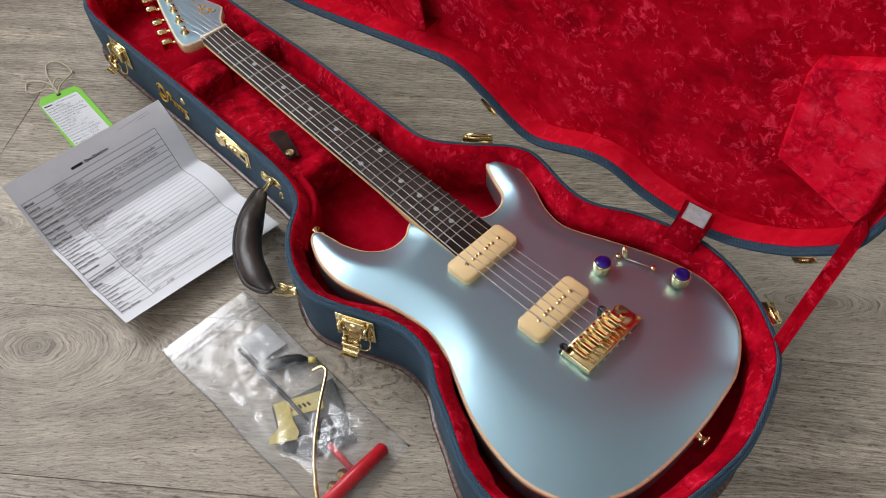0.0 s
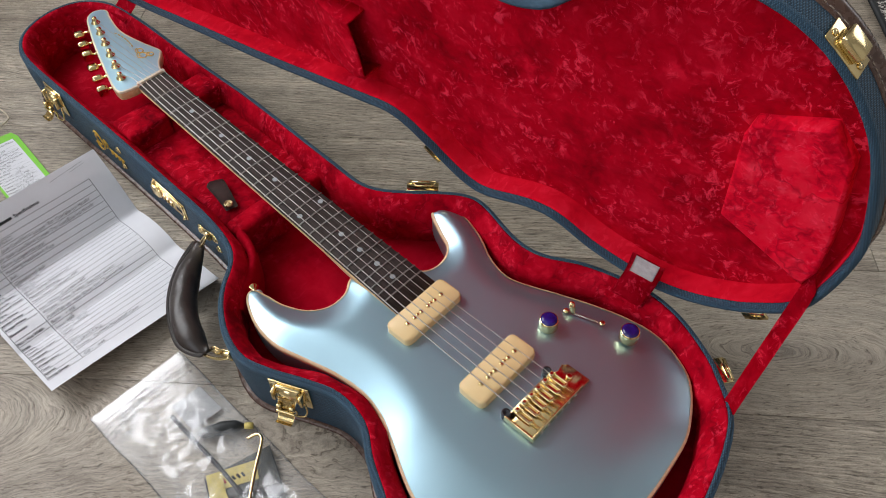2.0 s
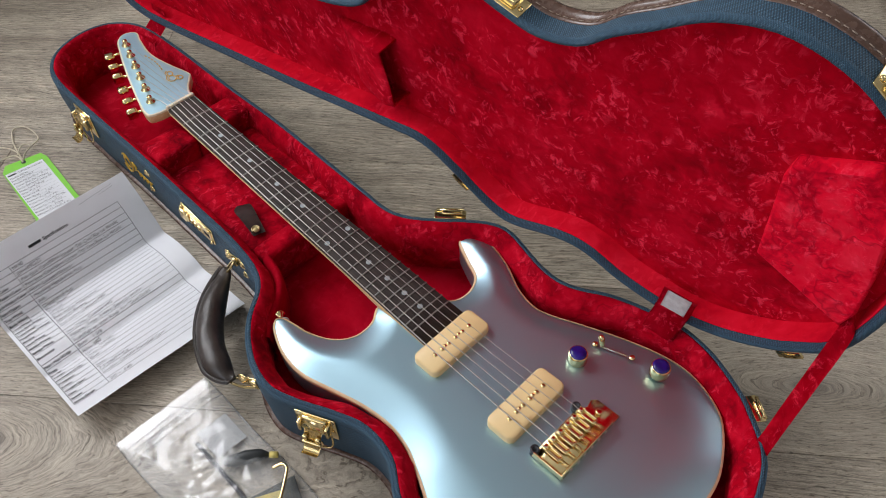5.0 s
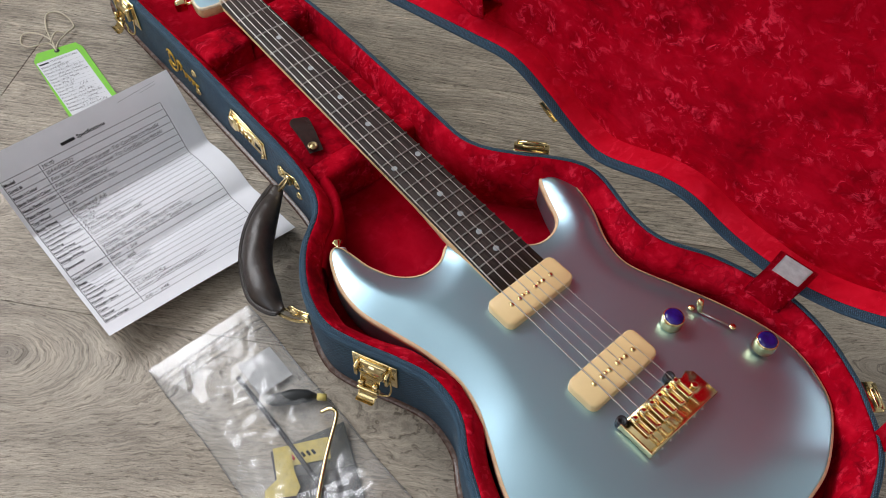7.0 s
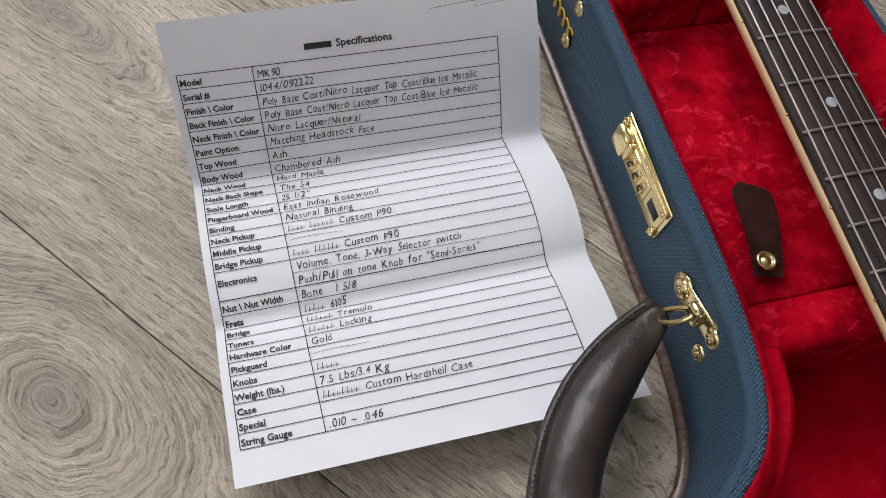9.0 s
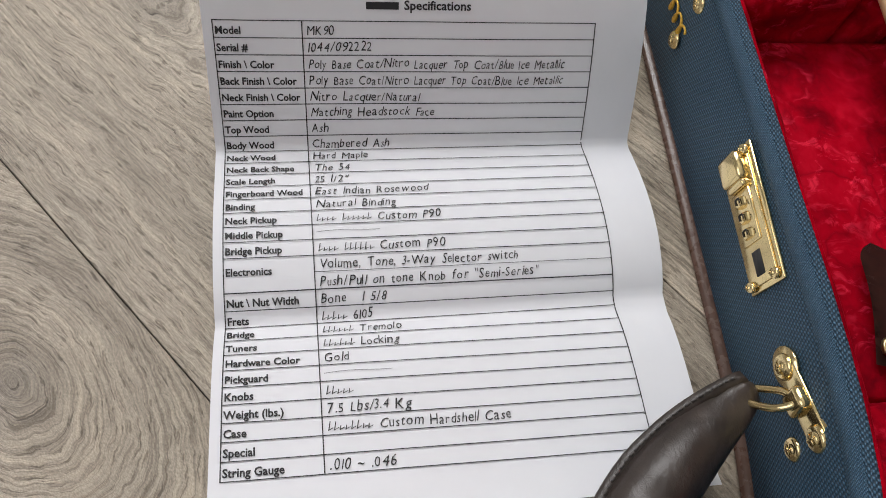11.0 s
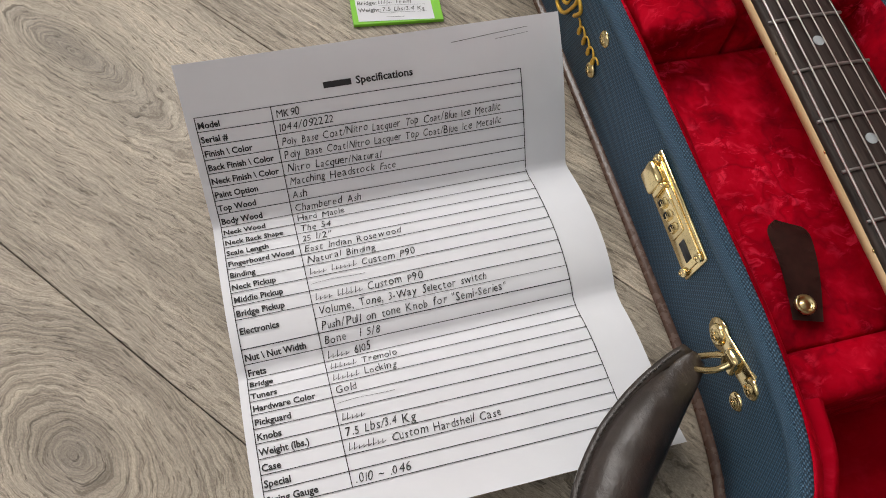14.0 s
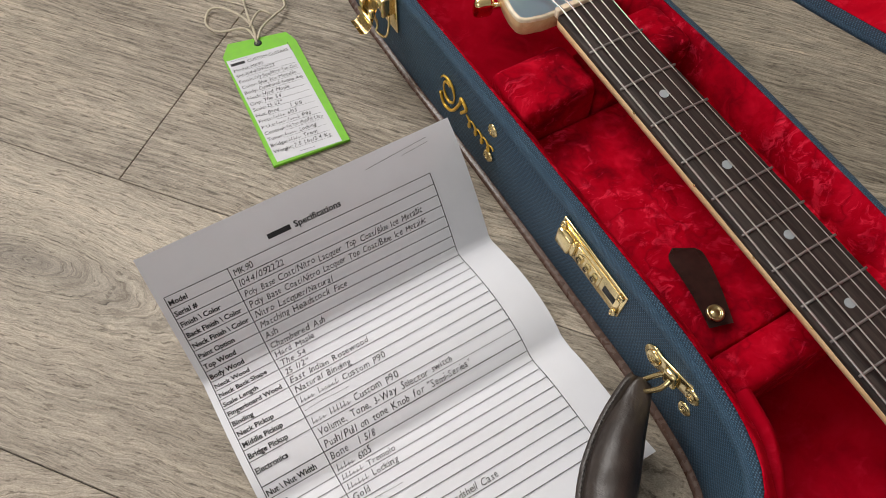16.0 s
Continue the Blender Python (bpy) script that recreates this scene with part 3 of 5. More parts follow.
def case_inside(t):
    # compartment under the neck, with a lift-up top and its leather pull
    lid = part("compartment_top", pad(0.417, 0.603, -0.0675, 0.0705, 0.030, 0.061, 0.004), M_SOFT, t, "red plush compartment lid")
    rows = []
    for f in np.linspace(0, 1, 21):
        x = 0.429 + f * 0.053
        w = (0.0074 + 0.0036 * min(1, f * 1.3)) * math.sqrt(max(0.12, 1 - max(0.0, (f - 0.84) / 0.17) ** 2))
        z = 0.0655 + 0.006 * math.sin(f * 2.6)
        y = 0.049 - f * 0.011
        rows.append([(x + 0.0022 * k, y + k * w, z) for k in (-1, -0.5, 0, 0.5, 1)])
    bm = loft(rows, closed=False)
    bmesh.ops.solidify(bm, geom=bm.faces[:], thickness=0.0016)
    part("pull_tab", bm, M_TAB, lid, "dark brown leather pull tab")
    part("rivet", turned([(0.0001, 0.0), (0.0052, 0.0), (0.0056, 0.0008), (0.0052, 0.0020), (0.0044, 0.0024), (0.0036, 0.0018), (0.0031, 0.0009), (0.0026, 0.0010), (0.0021, 0.0017), (0.0001, 0.0019)], 22, Matrix.Translation((0.4365, 0.0485, 0.0675))), M_BRASS, lid, "brass rivet")
    # neck rests: a pair of pads at each end
    for y0, y1 in ((0.013, 0.0725), (-0.069, -0.019)):
        part("neck_rest", pad(0.603, 0.648, y0, y1, 0.018, 0.090, 0.005), M_SOFT, t, "red plush neck rest")
    part("neck_rest", pad(0.604, 0.647, -0.0185, 0.0125, 0.018, 0.075, 0.005), M_SOFT, t, "red plush neck rest")
    part("bulkhead", pad(0.389, 0.4165, -0.0675, 0.0715, 0.018, 0.068, 0.006), M_SOFT, t, "red plush bulkhead under the neck")
    # padded wall strip inside the bout next to the handle
    strip = smooth_loop([(0.392, 0.066), (0.362, 0.074), (0.338, 0.092), (0.318, 0.120), (0.303, 0.136)], 8, False)
    rows = [[(x, y, z) for z in (0.018, 0.05, 0.066, 0.0705, 0.066, 0.05, 0.018)] for x, y in strip]
    for i, r in enumerate(rows):
        d = strip[min(i + 1, len(strip) - 1)] - strip[max(i - 1, 0)]
        n = np.array([-d[1], d[0]]) / np.linalg.norm(d)
        rows[i] = [(p[0] + n[0] * o, p[1] + n[1] * o, p[2] + 0.002 * noise.noise(Vector((p[0] * 50, p[1] * 50, 0)))) for p, o in zip(r, (-0.006, -0.0065, -0.005, 0, 0.005, 0.0065, 0.006))]
    part("side_pad", loft(rows, closed=False), M_SMOOTH, t, "red plush side pad")


def open_lid():
    """From the closed lid's place to the open one."""
    ax = (HINGE_B - HINGE_A).normalized()
    return Matrix.Translation(HINGE_A + Vector((0, 0, LIFT))) @ Matrix.Rotation(radians(OPEN), 4, ax) @ Matrix.Translation(-HINGE_A)


def lid_height(z, amp, scale):
    return lambda p, d: z + (amp * ripple(p, scale, 3.0) + 0.5 * amp * ripple(p, scale * 2.7, 9.0)) * np.clip(d / 0.02, 0, 1)


def straight_loop(points, n):
    """A closed polygon with its sides cut into n pieces."""
    p = np.array(points, float)
    return np.concatenate([a + (b - a) * np.linspace(0, 1, n, endpoint=False)[:, None] for a, b in zip(p, np.roll(p, -1, 0))])


def case_lid(t):
    m = open_lid()
    H, Z = 0.034, RIM + 0.006
    shell = loft([ring3(LOOP, d, Z + z) for d, z in ((0.0068, 0.0065), (0.0066, 0.0030), (0.0058, 0.0006), (0.0044, -0.0006), (0.0024, -0.0004), (0.0010, 0.0008), (0.0002, 0.003), (0, 0.010), (0, H - 0.010), (0.002, H - 0.003), (0.006, H))])
    lid = part("lid", placed(shell, m), M_TOLEX, t, "blue cloth-covered lid standing open")
    band = loft([ring3(LOOP, d, Z + z) for d, z in ((0.0050, -0.0006), (0.0044, -0.0018), (0.0018, -0.0018), (-0.0008, -0.0002), (-0.0012, 0.0026), (-0.0006, 0.0034))])
    part("edge_band", placed(band, m), M_TAPE, lid, "blue herringbone tape")
    part("lid_panel", placed(fill(inset(LOOP, 0.0055), lambda p, d: Z + H + 0.006 * np.clip(d / 0.06, 0, 1) ** 0.6, 0.015), m), M_TOLEX, lid, "blue cloth panel")
    pip = loft([ring3(LOOP, d, Z + z) for d, z in ((0.0004, H - 0.0135), (-0.0008, H - 0.0132), (-0.0011, H - 0.0100), (-0.0010, H - 0.0060), (-0.0022, H - 0.0045), (-0.0034, H - 0.0010), (-0.0022, H + 0.0028), (0.0010, H + 0.0044), (0.0060, H + 0.0046))])
    edging = part("piping", placed(pip, m), M_PIPING, lid, "brown stitched leather piping")
    # the row of stitches along the leather edging
    line, run = inset(LOOP, -0.0013), []
    for k in range(len(line)):
        p, q = line[k], line[(k + 1) % len(line)]
        n = max(1, round(float(np.hypot(*(q - p))) / 0.0055))
        for i in range(n):
            a, b = p + (q - p) * (i + 0.15) / n, p + (q - p) * (i + 0.75) / n
            run.append(tube([(*a, Z + H - 0.0095), (*b, Z + H - 0.0095)], 0.00042, 4))
    part("stitching", placed(join(*run), m), M_TAN, edging, "pale stitches")
    lin = loft([ring3(LOOP, d, Z + z) for d, z in ((0.0066, 0.0066), (0.0070, 0.0060), (0.0078, 0.0064), (0.0086, 0.010), (0.0092, 0.018), (0.0096, 0.0305))])
    part("lining", placed(lin, m), M_SIDE, lid, "red plush side lining")
    part("lining_back", placed(fill(inset(LOOP, 0.0088), lid_height(Z + 0.0285, 0.0028, 22), 0.005), m), M_VELVET, lid, "crushed red plush lining")
    # the padded pocket at the wide end and the block over the neck
    pocket = straight_loop([(-0.070, -0.022), (-0.074, 0.070), (-0.079, 0.083), (-0.105, 0.092), (-0.135, 0.103), (-0.155, 0.075), (-0.160, 0.0), (-0.158, -0.045), (-0.150, -0.066)], 8)
    face = lambda p: Z + 0.015 - 0.012 * np.clip((0.09 - p[:, 1]) / 0.15, 0, 1)
    rim = [np.column_stack([pocket, np.full(len(pocket), Z + 0.033)]), np.column_stack([pocket, face(pocket) + 0.003])]
    edge = [inset(pocket, d) for d in (0.0008, 0.0025)]
    rim += [np.column_stack([edge[0], face(edge[0]) + 0.001]), np.column_stack([edge[1], face(edge[1])])]
    sheet = fill(edge[1], lambda p, d: face(p) + 0.0022 * ripple(p, 40, 5.0) * np.clip(d / 0.01, 0, 1), 0.004)
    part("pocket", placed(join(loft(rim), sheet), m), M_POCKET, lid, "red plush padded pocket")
    block = straight_loop([(0.350, -0.038), (0.348, 0.0), (0.350, 0.040), (0.366, 0.043), (0.400, 0.044), (0.432, 0.042), (0.434, -0.040), (0.400, -0.042), (0.366, -0.041)], 8)
    flap = lambda p: Z + 0.0255 - 0.024 * np.clip((0.430 - p[:, 0]) / 0.065, 0, 1) ** 0.7
    edge = np.roll(inset(block, 0.0015), -16, 0)[:len(block) - 15]
    rim = [np.column_stack([np.roll(block, -16, 0)[:len(block) - 15], np.full(len(edge), Z + 0.033)]), np.column_stack([edge, flap(edge)])]
    cover = join(loft(rim, closed=False), fill(inset(block, 0.0015), lambda p, d: flap(p) + 0.0014 * ripple(p, 55, 7.0) * np.clip(d / 0.01, 0, 1), 0.004))
    bmesh.ops.remove_doubles(cover, verts=cover.verts[:], dist=0.0003)
    bmesh.ops.recalc_face_normals(cover, faces=cover.faces[:])
    bmesh.ops.solidify(cover, geom=cover.faces[:], thickness=0.002)
    part("neck_pocket", placed(cover, m), M_VELVET, lid, "red plush pocket, open at one end")
    return lid


def latch_keeper():
    """Gold keeper on the lid's wall: a bent plate with a raised middle."""
    a = box(0.046, 0.0022, 0.026, (0, 0.001, 0.0), 0.0008)
    b = box(0.026, 0.011, 0.022, (0, 0.0065, 0.003), 0.003)
    c = turned([(0.0001, 0), (0.0032, 0), (0.0030, 0.0012), (0.0001, 0.0016)], 12, Matrix.Translation((-0.018, 0.0022, -0.002)) @ Matrix.Rotation(radians(-90), 4, "X"))
    d = turned([(0.0001, 0), (0.0032, 0), (0.0030, 0.0012), (0.0001, 0.0016)], 12, Matrix.Translation((0.018, 0.0022, -0.002)) @ Matrix.Rotation(radians(-90), 4, "X"))
    return join(a, b, c, d)


def drawbolt(t, m):
    """A case latch hanging open: plate, lever, curled grip and wire loop."""
    plate = join(box(0.050, 0.002, 0.042, (0, 0.001, 0.0), 0.0008), box(0.030, 0.005, 0.016, (0, 0.004, 0.010), 0.0015),
                 box(0.004, 0.012, 0.018, (-0.017, 0.006, 0.004), 0.001), box(0.004, 0.012, 0.018, (0.017, 0.006, 0.004), 0.001))
    latch = part("latch", placed(plate, m), M_GOLD, t, "polished gold latch")
    hump = [[(x, 0.003 + 0.0085 * math.sin(a), 0.006 + 0.0105 * math.cos(a)) for a in np.linspace(0, math.pi, 9)] for x in (-0.0125, 0.0125)]
    part("lever_hump", placed(loft(hump, True, True, False), m), M_GOLD, latch)
    prof = smooth_loop([(0.010, 0.004), (0.014, -0.003), (0.017, -0.011), (0.020, -0.018), (0.025, -0.022), (0.030, -0.021)], 5, False)
    lever = loft([[(s * w, y, z) for s in (-1, -0.9, 0, 0.9, 1)] for (y, z), w in zip(prof, np.linspace(0.0112, 0.0098, len(prof)))], closed=False)
    bmesh.ops.solidify(lever, geom=lever.faces[:], thickness=0.0014)
    part("lever", placed(lever, m), M_GOLD, latch)
    rib = join(box(0.024, 0.0035, 0.0045, (0, 0.0195, -0.012), 0.0014), box(0.006, 0.0045, 0.008, (-0.008, 0.0175, -0.005), 0.0014), box(0.006, 0.0045, 0.008, (0.008, 0.0175, -0.005), 0.0014))
    part("lever_hinge", placed(rib, m), M_GOLD, latch)
    wire = smooth_loop([(-0.009, 0.015, -0.008), (-0.010, 0.013, -0.018), (-0.009, 0.014, -0.025), (-0.018, 0.011, -0.026), (-0.0205, 0.008, -0.018), (-0.019, 0.006, -0.004)], 6, False)
    part("wire_loop", placed(tube(wire, 0.0012, 8), m), M_GOLD, latch)


def screw_cap(r=0.0052):
    return join(turned([(0.0001, 0), (r, 0), (r, 0.0008), (r * 0.75, 0.0022), (r * 0.55, 0.0016), (r * 0.5, 0.0026), (0.0001, 0.0030)], 18), box(r * 0.8, r * 0.14, 0.0006, (0, 0, 0.0030)), box(r * 0.14, r * 0.8, 0.0006, (0, 0, 0.0030)))


OUT = Matrix.Rotation(radians(-90), 4, "X")  # turns a form's axis from z to y


def case_hardware(t, lid):
    face = 0.0885
    # combination lock
    m = Matrix.Translation((0.501, face, 0.0625)) @ Matrix.Rotation(radians(-4), 4, "Y")
    lock = part("combination_lock", placed(join(box(0.065, 0.002, 0.027, (0, 0.001, 0), 0.0009), box(0.060, 0.0012, 0.022, (0, 0.0025, 0), 0.0006)), m), M_GOLD, t, "polished gold combination lock")
    part("hasp", placed(join(box(0.014, 0.006, 0.016, (0.023, 0.005, 0.001), 0.002), box(0.004, 0.0045, 0.013, (0.0150, 0.0042, 0.001), 0.0012)), m), M_GOLD, lock)
    part("dial_window", placed(box(0.025, 0.0015, 0.014, (0.0005, 0.0033, 0), 0.0006), m), M_GOLD, lock)
    for i in range(3):
        d = turned([(0.0001, -0.0022), (0.0036, -0.0022), (0.0041, -0.0016), (0.0041, 0.0016), (0.0036, 0.0022), (0.0001, 0.0022)], 10, m @ Matrix.Translation((0.0075 - i * 0.0075, 0.0025, 0)) @ Matrix.Rotation(radians(90), 4, "Y"))
        dial = part("number_dial", d, M_GOLD, lock, smooth=False)
        part("digit_mark", placed(join(box(0.0024, 0.0004, 0.0004, (0, 0, 0.0016)), box(0.0004, 0.0004, 0.003, (0.0012, 0, 0)), box(0.0024, 0.0004, 0.0004, (0, 0, -0.0016))), m @ Matrix.Translation((0.0075 - i * 0.0075, 0.0067, 0.001))), M_INK, dial)
    part("slot", placed(box(0.011, 0.0010, 0.006, (-0.021, 0.0030, 0.0)), m), M_INK, lock, "dark slot")
    for x, z in ((0.029, 0.010), (-0.029, 0.010), (-0.029, -0.010)):
        part("lock_screw", placed(screw_cap(0.0026), m @ Matrix.Translation((x, 0.0025, z)) @ OUT), M_GOLD, lock)
    # two pairs of caps near the emblem and the handle
    for x, z in ((0.622, 0.038), (0.619, 0.068), (0.403, 0.048)):
        part("screw_cap", placed(screw_cap(), Matrix.Translation((x, 0.0862 if x > 0.5 else 0.0915, z)) @ OUT), M_GOLD, t, "gold screw")
    # embroidered flourish: loops and a wave
    m = Matrix.Translation((0.655, 0.0868, 0.049)) @ Matrix.Rotation(radians(4), 4, "Y") @ Matrix.Scale(1.15, 4)
    swirl = [(0.020 + 0.010 * math.cos(a) * (1 - a / 14), 0, 0.004 + 0.011 * math.sin(a) * (1 - a / 20)) for a in np.linspace(0.5, 8.5, 40)]
    stem = smooth_loop([(0.030, 0, -0.004), (0.026, 0, -0.012), (0.016, 0, -0.010), (0.006, 0, 0.004), (0.004, 0, 0.010), (-0.002, 0, 0.006), (0.004, 0, -0.002)], 6, False)
    wave = [(-0.002 - 0.030 * f - 0.0022 * math.sin(f * 26), 0, -0.002 + 0.0036 * math.cos(f * 26) - 0.003 * f) for f in np.linspace(0, 1, 90)]
    rad = [0.0005 + 0.0006 * abs(math.sin(f * 9)) for f in np.linspace(0, 1, 40)]
    thin = [0.0005 + 0.0005 * abs(math.sin(f * 13)) for f in np.linspace(0, 1, 90)]
    emb = part("emblem", placed(tube(swirl, rad, 6), m), M_EMB, t, "gold embroidered flourish")
    part("emblem_stem", placed(tube(stem, 0.0012, 6), m), M_EMB, emb)
    part("emblem_wave", placed(tube(wave, thin, 6), m), M_EMB, emb)
    # latches on the handle side
    drawbolt(t, side_frame((0.776, 0.0865), (0, 1), 0.066) @ Matrix.Scale(0.9, 4))
    drawbolt(t, side_frame((0.184, 0.1615), (-0.42, 0.91), 0.064) @ Matrix.Scale(0.88, 4))
    # catches on the other side, with their halves on the lid
    for p, o in (((0.266, -0.1135), (0.66, -0.75)), ((-0.118, -0.134), (-0.62, -0.78))):
        mm = side_frame(p, o, 0.080) @ Matrix.Scale(1.0 if p[0] > 0 else 0.75, 4)
        c = part("hinge_half", placed(join(box(0.040, 0.002, 0.020, (0, 0.001, -0.008), 0.0006), box(0.038, 0.014, 0.0022, (0, 0.007, 0.004), 0.0008), box(0.024, 0.008, 0.004, (0.002, 0.011, 0.0045), 0.0012)), mm), M_GOLD, t, "polished gold hinge plate")
        part("hinge_pin", placed(tube([(-0.016, 0.014, 0.0045), (0.016, 0.014, 0.0045)], 0.0026, 10), mm), M_GOLD, c)
    ml = open_lid()
    for p, o in (((0.266, -0.1135), (0.66, -0.75)), ((-0.118, -0.134), (-0.62, -0.78))):
        part("hinge_half", placed(join(box(0.036, 0.002, 0.020, (0, 0.001, 0.014), 0.0006), box(0.034, 0.013, 0.004, (0, 0.0075, 0.003), 0.001), box(0.020, 0.006, 0.006, (0, 0.012, 0.004), 0.001)), ml @ side_frame(p, o, RIM + 0.006) @ Matrix.Scale(0.75, 4)), M_GOLD, lid, "polished gold hinge plate")
    for p, o in (((0.1714, 0.1545), (-0.396, 0.918)), ((0.454, 0.0892), (0.025, 1)), ((-0.1275, 0.1760), (-0.70, 0.714))):
        part("latch_keeper", placed(latch_keeper(), ml @ side_frame(p, o, RIM + 0.0165) @ Matrix.Scale(0.78, 4)), M_GOLD, lid, "polished gold keeper")


def strap(points, width, across, thick=0.0022):
    pts = smooth_loop(points, 8, False)
    rows = []
    for i, p in enumerate(pts):
        a = Vector(across).normalized() * width / 2
        wob = 0.0012 * noise.noise(Vector(p) * 60)
        rows.append([tuple(Vector(p) + a * s + Vector((0, 0, wob))) for s in (-1, -0.85, 0, 0.85, 1)])
    bm = loft(rows, closed=False)
    bmesh.ops.solidify(bm, geom=bm.faces[:], thickness=thick)
    return bm


def case_straps(t, lid):
    m = open_lid()
    a = Vector((-0.146, -0.098, 0.080))
    b = m @ Vector((-0.158, -0.060, RIM + 0.010))
    part("lid_stay", strap([a + Vector((0.006, 0.006, -0.012)), a, a.lerp(b, 0.33) - Vector((0, 0, 0.006)), a.lerp(b, 0.66) - Vector((0, 0, 0.006)), b, b + Vector((0.004, -0.012, 0.006))], 0.026, (-0.55, 0.62, -0.55)), M_VELVET, t, "red plush lid stay strap")
    tab = part("closing_tab", strap([(-0.001, -0.148, 0.076), (-0.002, -0.1545, 0.091), (-0.004, -0.158, 0.103), (-0.006, -0.160, 0.118), (-0.008, -0.160, 0.140)], 0.036, (1, 0.09, 0)), M_VELVET, t, "red plush tab")
    part("fastener_patch", strap([(-0.006, -0.1565, 0.1165), (-0.0075, -0.157, 0.129), (-0.009, -0.157, 0.142)], 0.026, (1, 0.09, 0), 0.001), M_VELCRO, tab, "white hook-and-loop patch")
    part("head_strap", strap([(0.860, -0.066, 0.080), (0.858, -0.082, 0.092), (0.854, -0.092, 0.104), (0.852, -0.096, 0.124), (0.850, -0.092, 0.132)], 0.040, (1, 0, 0)), M_VELVET, t, "red plush hinge strap")


def carry_handle(t):
    path = smooth_loop([(0.4285, 0.1015, 0.046), (0.409, 0.131, 0.043), (0.386, 0.157, 0.040), (0.362, 0.174, 0.039), (0.336, 0.185, 0.039), (0.315, 0.188, 0.041), (0.299, 0.1865, 0.044)], 6, False)
    n = len(path)
    rad = []
    for i in range(n):
        f = i / (n - 1)
        rad.append((0.0065 + 0.0088 * min(1, math.sin(math.pi * (0.06 + 0.88 * f)) * 1.25)) * (1 - 0.30 * max(0.0, (f - 0.70) / 0.30)))
    rings = []
    for i, p in enumerate(path):
        d = Vector(path[min(i + 1, n - 1)]) - Vector(path[max(i - 1, 0)])
        o = Vector((d.y, -d.x, 0)).normalized()
        end = max(0.0, 1 - min(i, n - 1 - i) / 8.0)
        wide, thick = rad[i] * (1 + 0.12 * end - 0.55 * end ** 2), rad[i] * (1 - 0.60 * end)
        ring = []
        for a in np.linspace(0, math.tau, 24, endpoint=False):
            q = Vector(p) + o * math.cos(a) * wide + Vector((0, 0, 1)) * math.sin(a) * thick
            fold = 0.0013 * end * math.sin(a * 2 + i * 0.8) + 0.0009 * max(0.0, noise.noise(Vector((i * 0.55, a * 0.8, 3.0)))) * math.sin(a) + 0.0007 * noise.noise(q * 120) + 0.0011 * noise.noise(q * 55)
            ring.append(tuple(q + Vector((0, 0, fold))))
        rings.append(ring)
    bm = loft(rings, True, True)
    h = part("carry_handle", bm, M_LEATHER, t, "dark brown stitched leather handle")
    # the stitched seam along the outer side
    seam, stitches = [], []
    for i, p in enumerate(path):
        d = Vector(path[min(i + 1, n - 1)]) - Vector(path[max(i - 1, 0)])
        o = Vector((d.y, -d.x, 0)).normalized()
        if o.dot(Vector((0.3, 1, 0))) < 0:
            o = -o
        end = max(0.0, 1 - min(i, n - 1 - i) / 8.0)
        seam.append((Vector(p) + o * (rad[i] * (1 + 0.14 * end - 0.40 * end ** 2) + 0.0010) + Vector((0, 0, 0.002)), o, rad[i]))
    lip = [[tuple(p - o * 0.004 + Vector((0, 0, z))) for z in (0.0015, -0.0015)] + [tuple(p + o * 0.0022 + Vector((0, 0, z))) for z in (-0.0012, 0.0012)] for p, o, r in seam]
    part("seam", loft(lip, True, True), M_LEATHER, h, "folded leather seam")
    for i in range(1, n - 2):
        for k in (0.25, 0.75):
            p, q = seam[i][0].lerp(seam[i + 1][0], k - 0.17), seam[i][0].lerp(seam[i + 1][0], k + 0.17)
            stitches.append(tube([p + Vector((0, 0, 0.002)), q + Vector((0, 0, 0.002))], 0.0005, 5))
    part("stitching", join(*stitches), M_THREAD, h, "grey stitches")
    # end plates and rings
    for p, o, end in (((0.419, 0.0905), (0, 1), (0.4265, 0.1035, 0.047)), ((0.268, 0.1745), (-0.35, 0.94), (0.299, 0.1865, 0.044))):
        m = side_frame(p, o, 0.062) @ Matrix.Rotation(radians(14), 4, "Y")
        e = Vector(end)
        plate = part("handle_plate", placed(join(box(0.032, 0.0018, 0.013, (0, 0.0009, 0), 0.0008), box(0.010, 0.006, 0.012, (0, 0.003, 0), 0.002),
                     turned([(0.0001, 0), (0.0086, 0), (0.0086, 0.0014), (0.0001, 0.0016)], 18, Matrix.Translation((-0.016, 0, 0)) @ OUT), turned([(0.0001, 0), (0.0086, 0), (0.0086, 0.0014), (0.0001, 0.0016)], 18, Matrix.Translation((0.016, 0, 0)) @ OUT)), m), M_GOLD, t, "gold handle plate")
        for x in (-0.016, 0.016):
            part("screw", placed(screw_cap(0.0058), m @ Matrix.Translation((x, 0.0014, 0)) @ OUT), M_GOLD, plate)
        c = m @ Vector((0, 0.005, 0))
        d = (e - c)
        side = Vector((0, 0, 1)).cross(d).normalized() * 0.0045
        ring = smooth_loop([c - side * 0.4, c + side * 0.2 - d * 0.05, c + side + d * 0.35, e + side * 0.8, e + d.normalized() * 0.006, e - side * 0.8, c - side + d * 0.35], 6)
        part("ring", tube([tuple(q) for q in ring] + [tuple(ring[0])], 0.0017, 8, False), M_GOLD, plate)


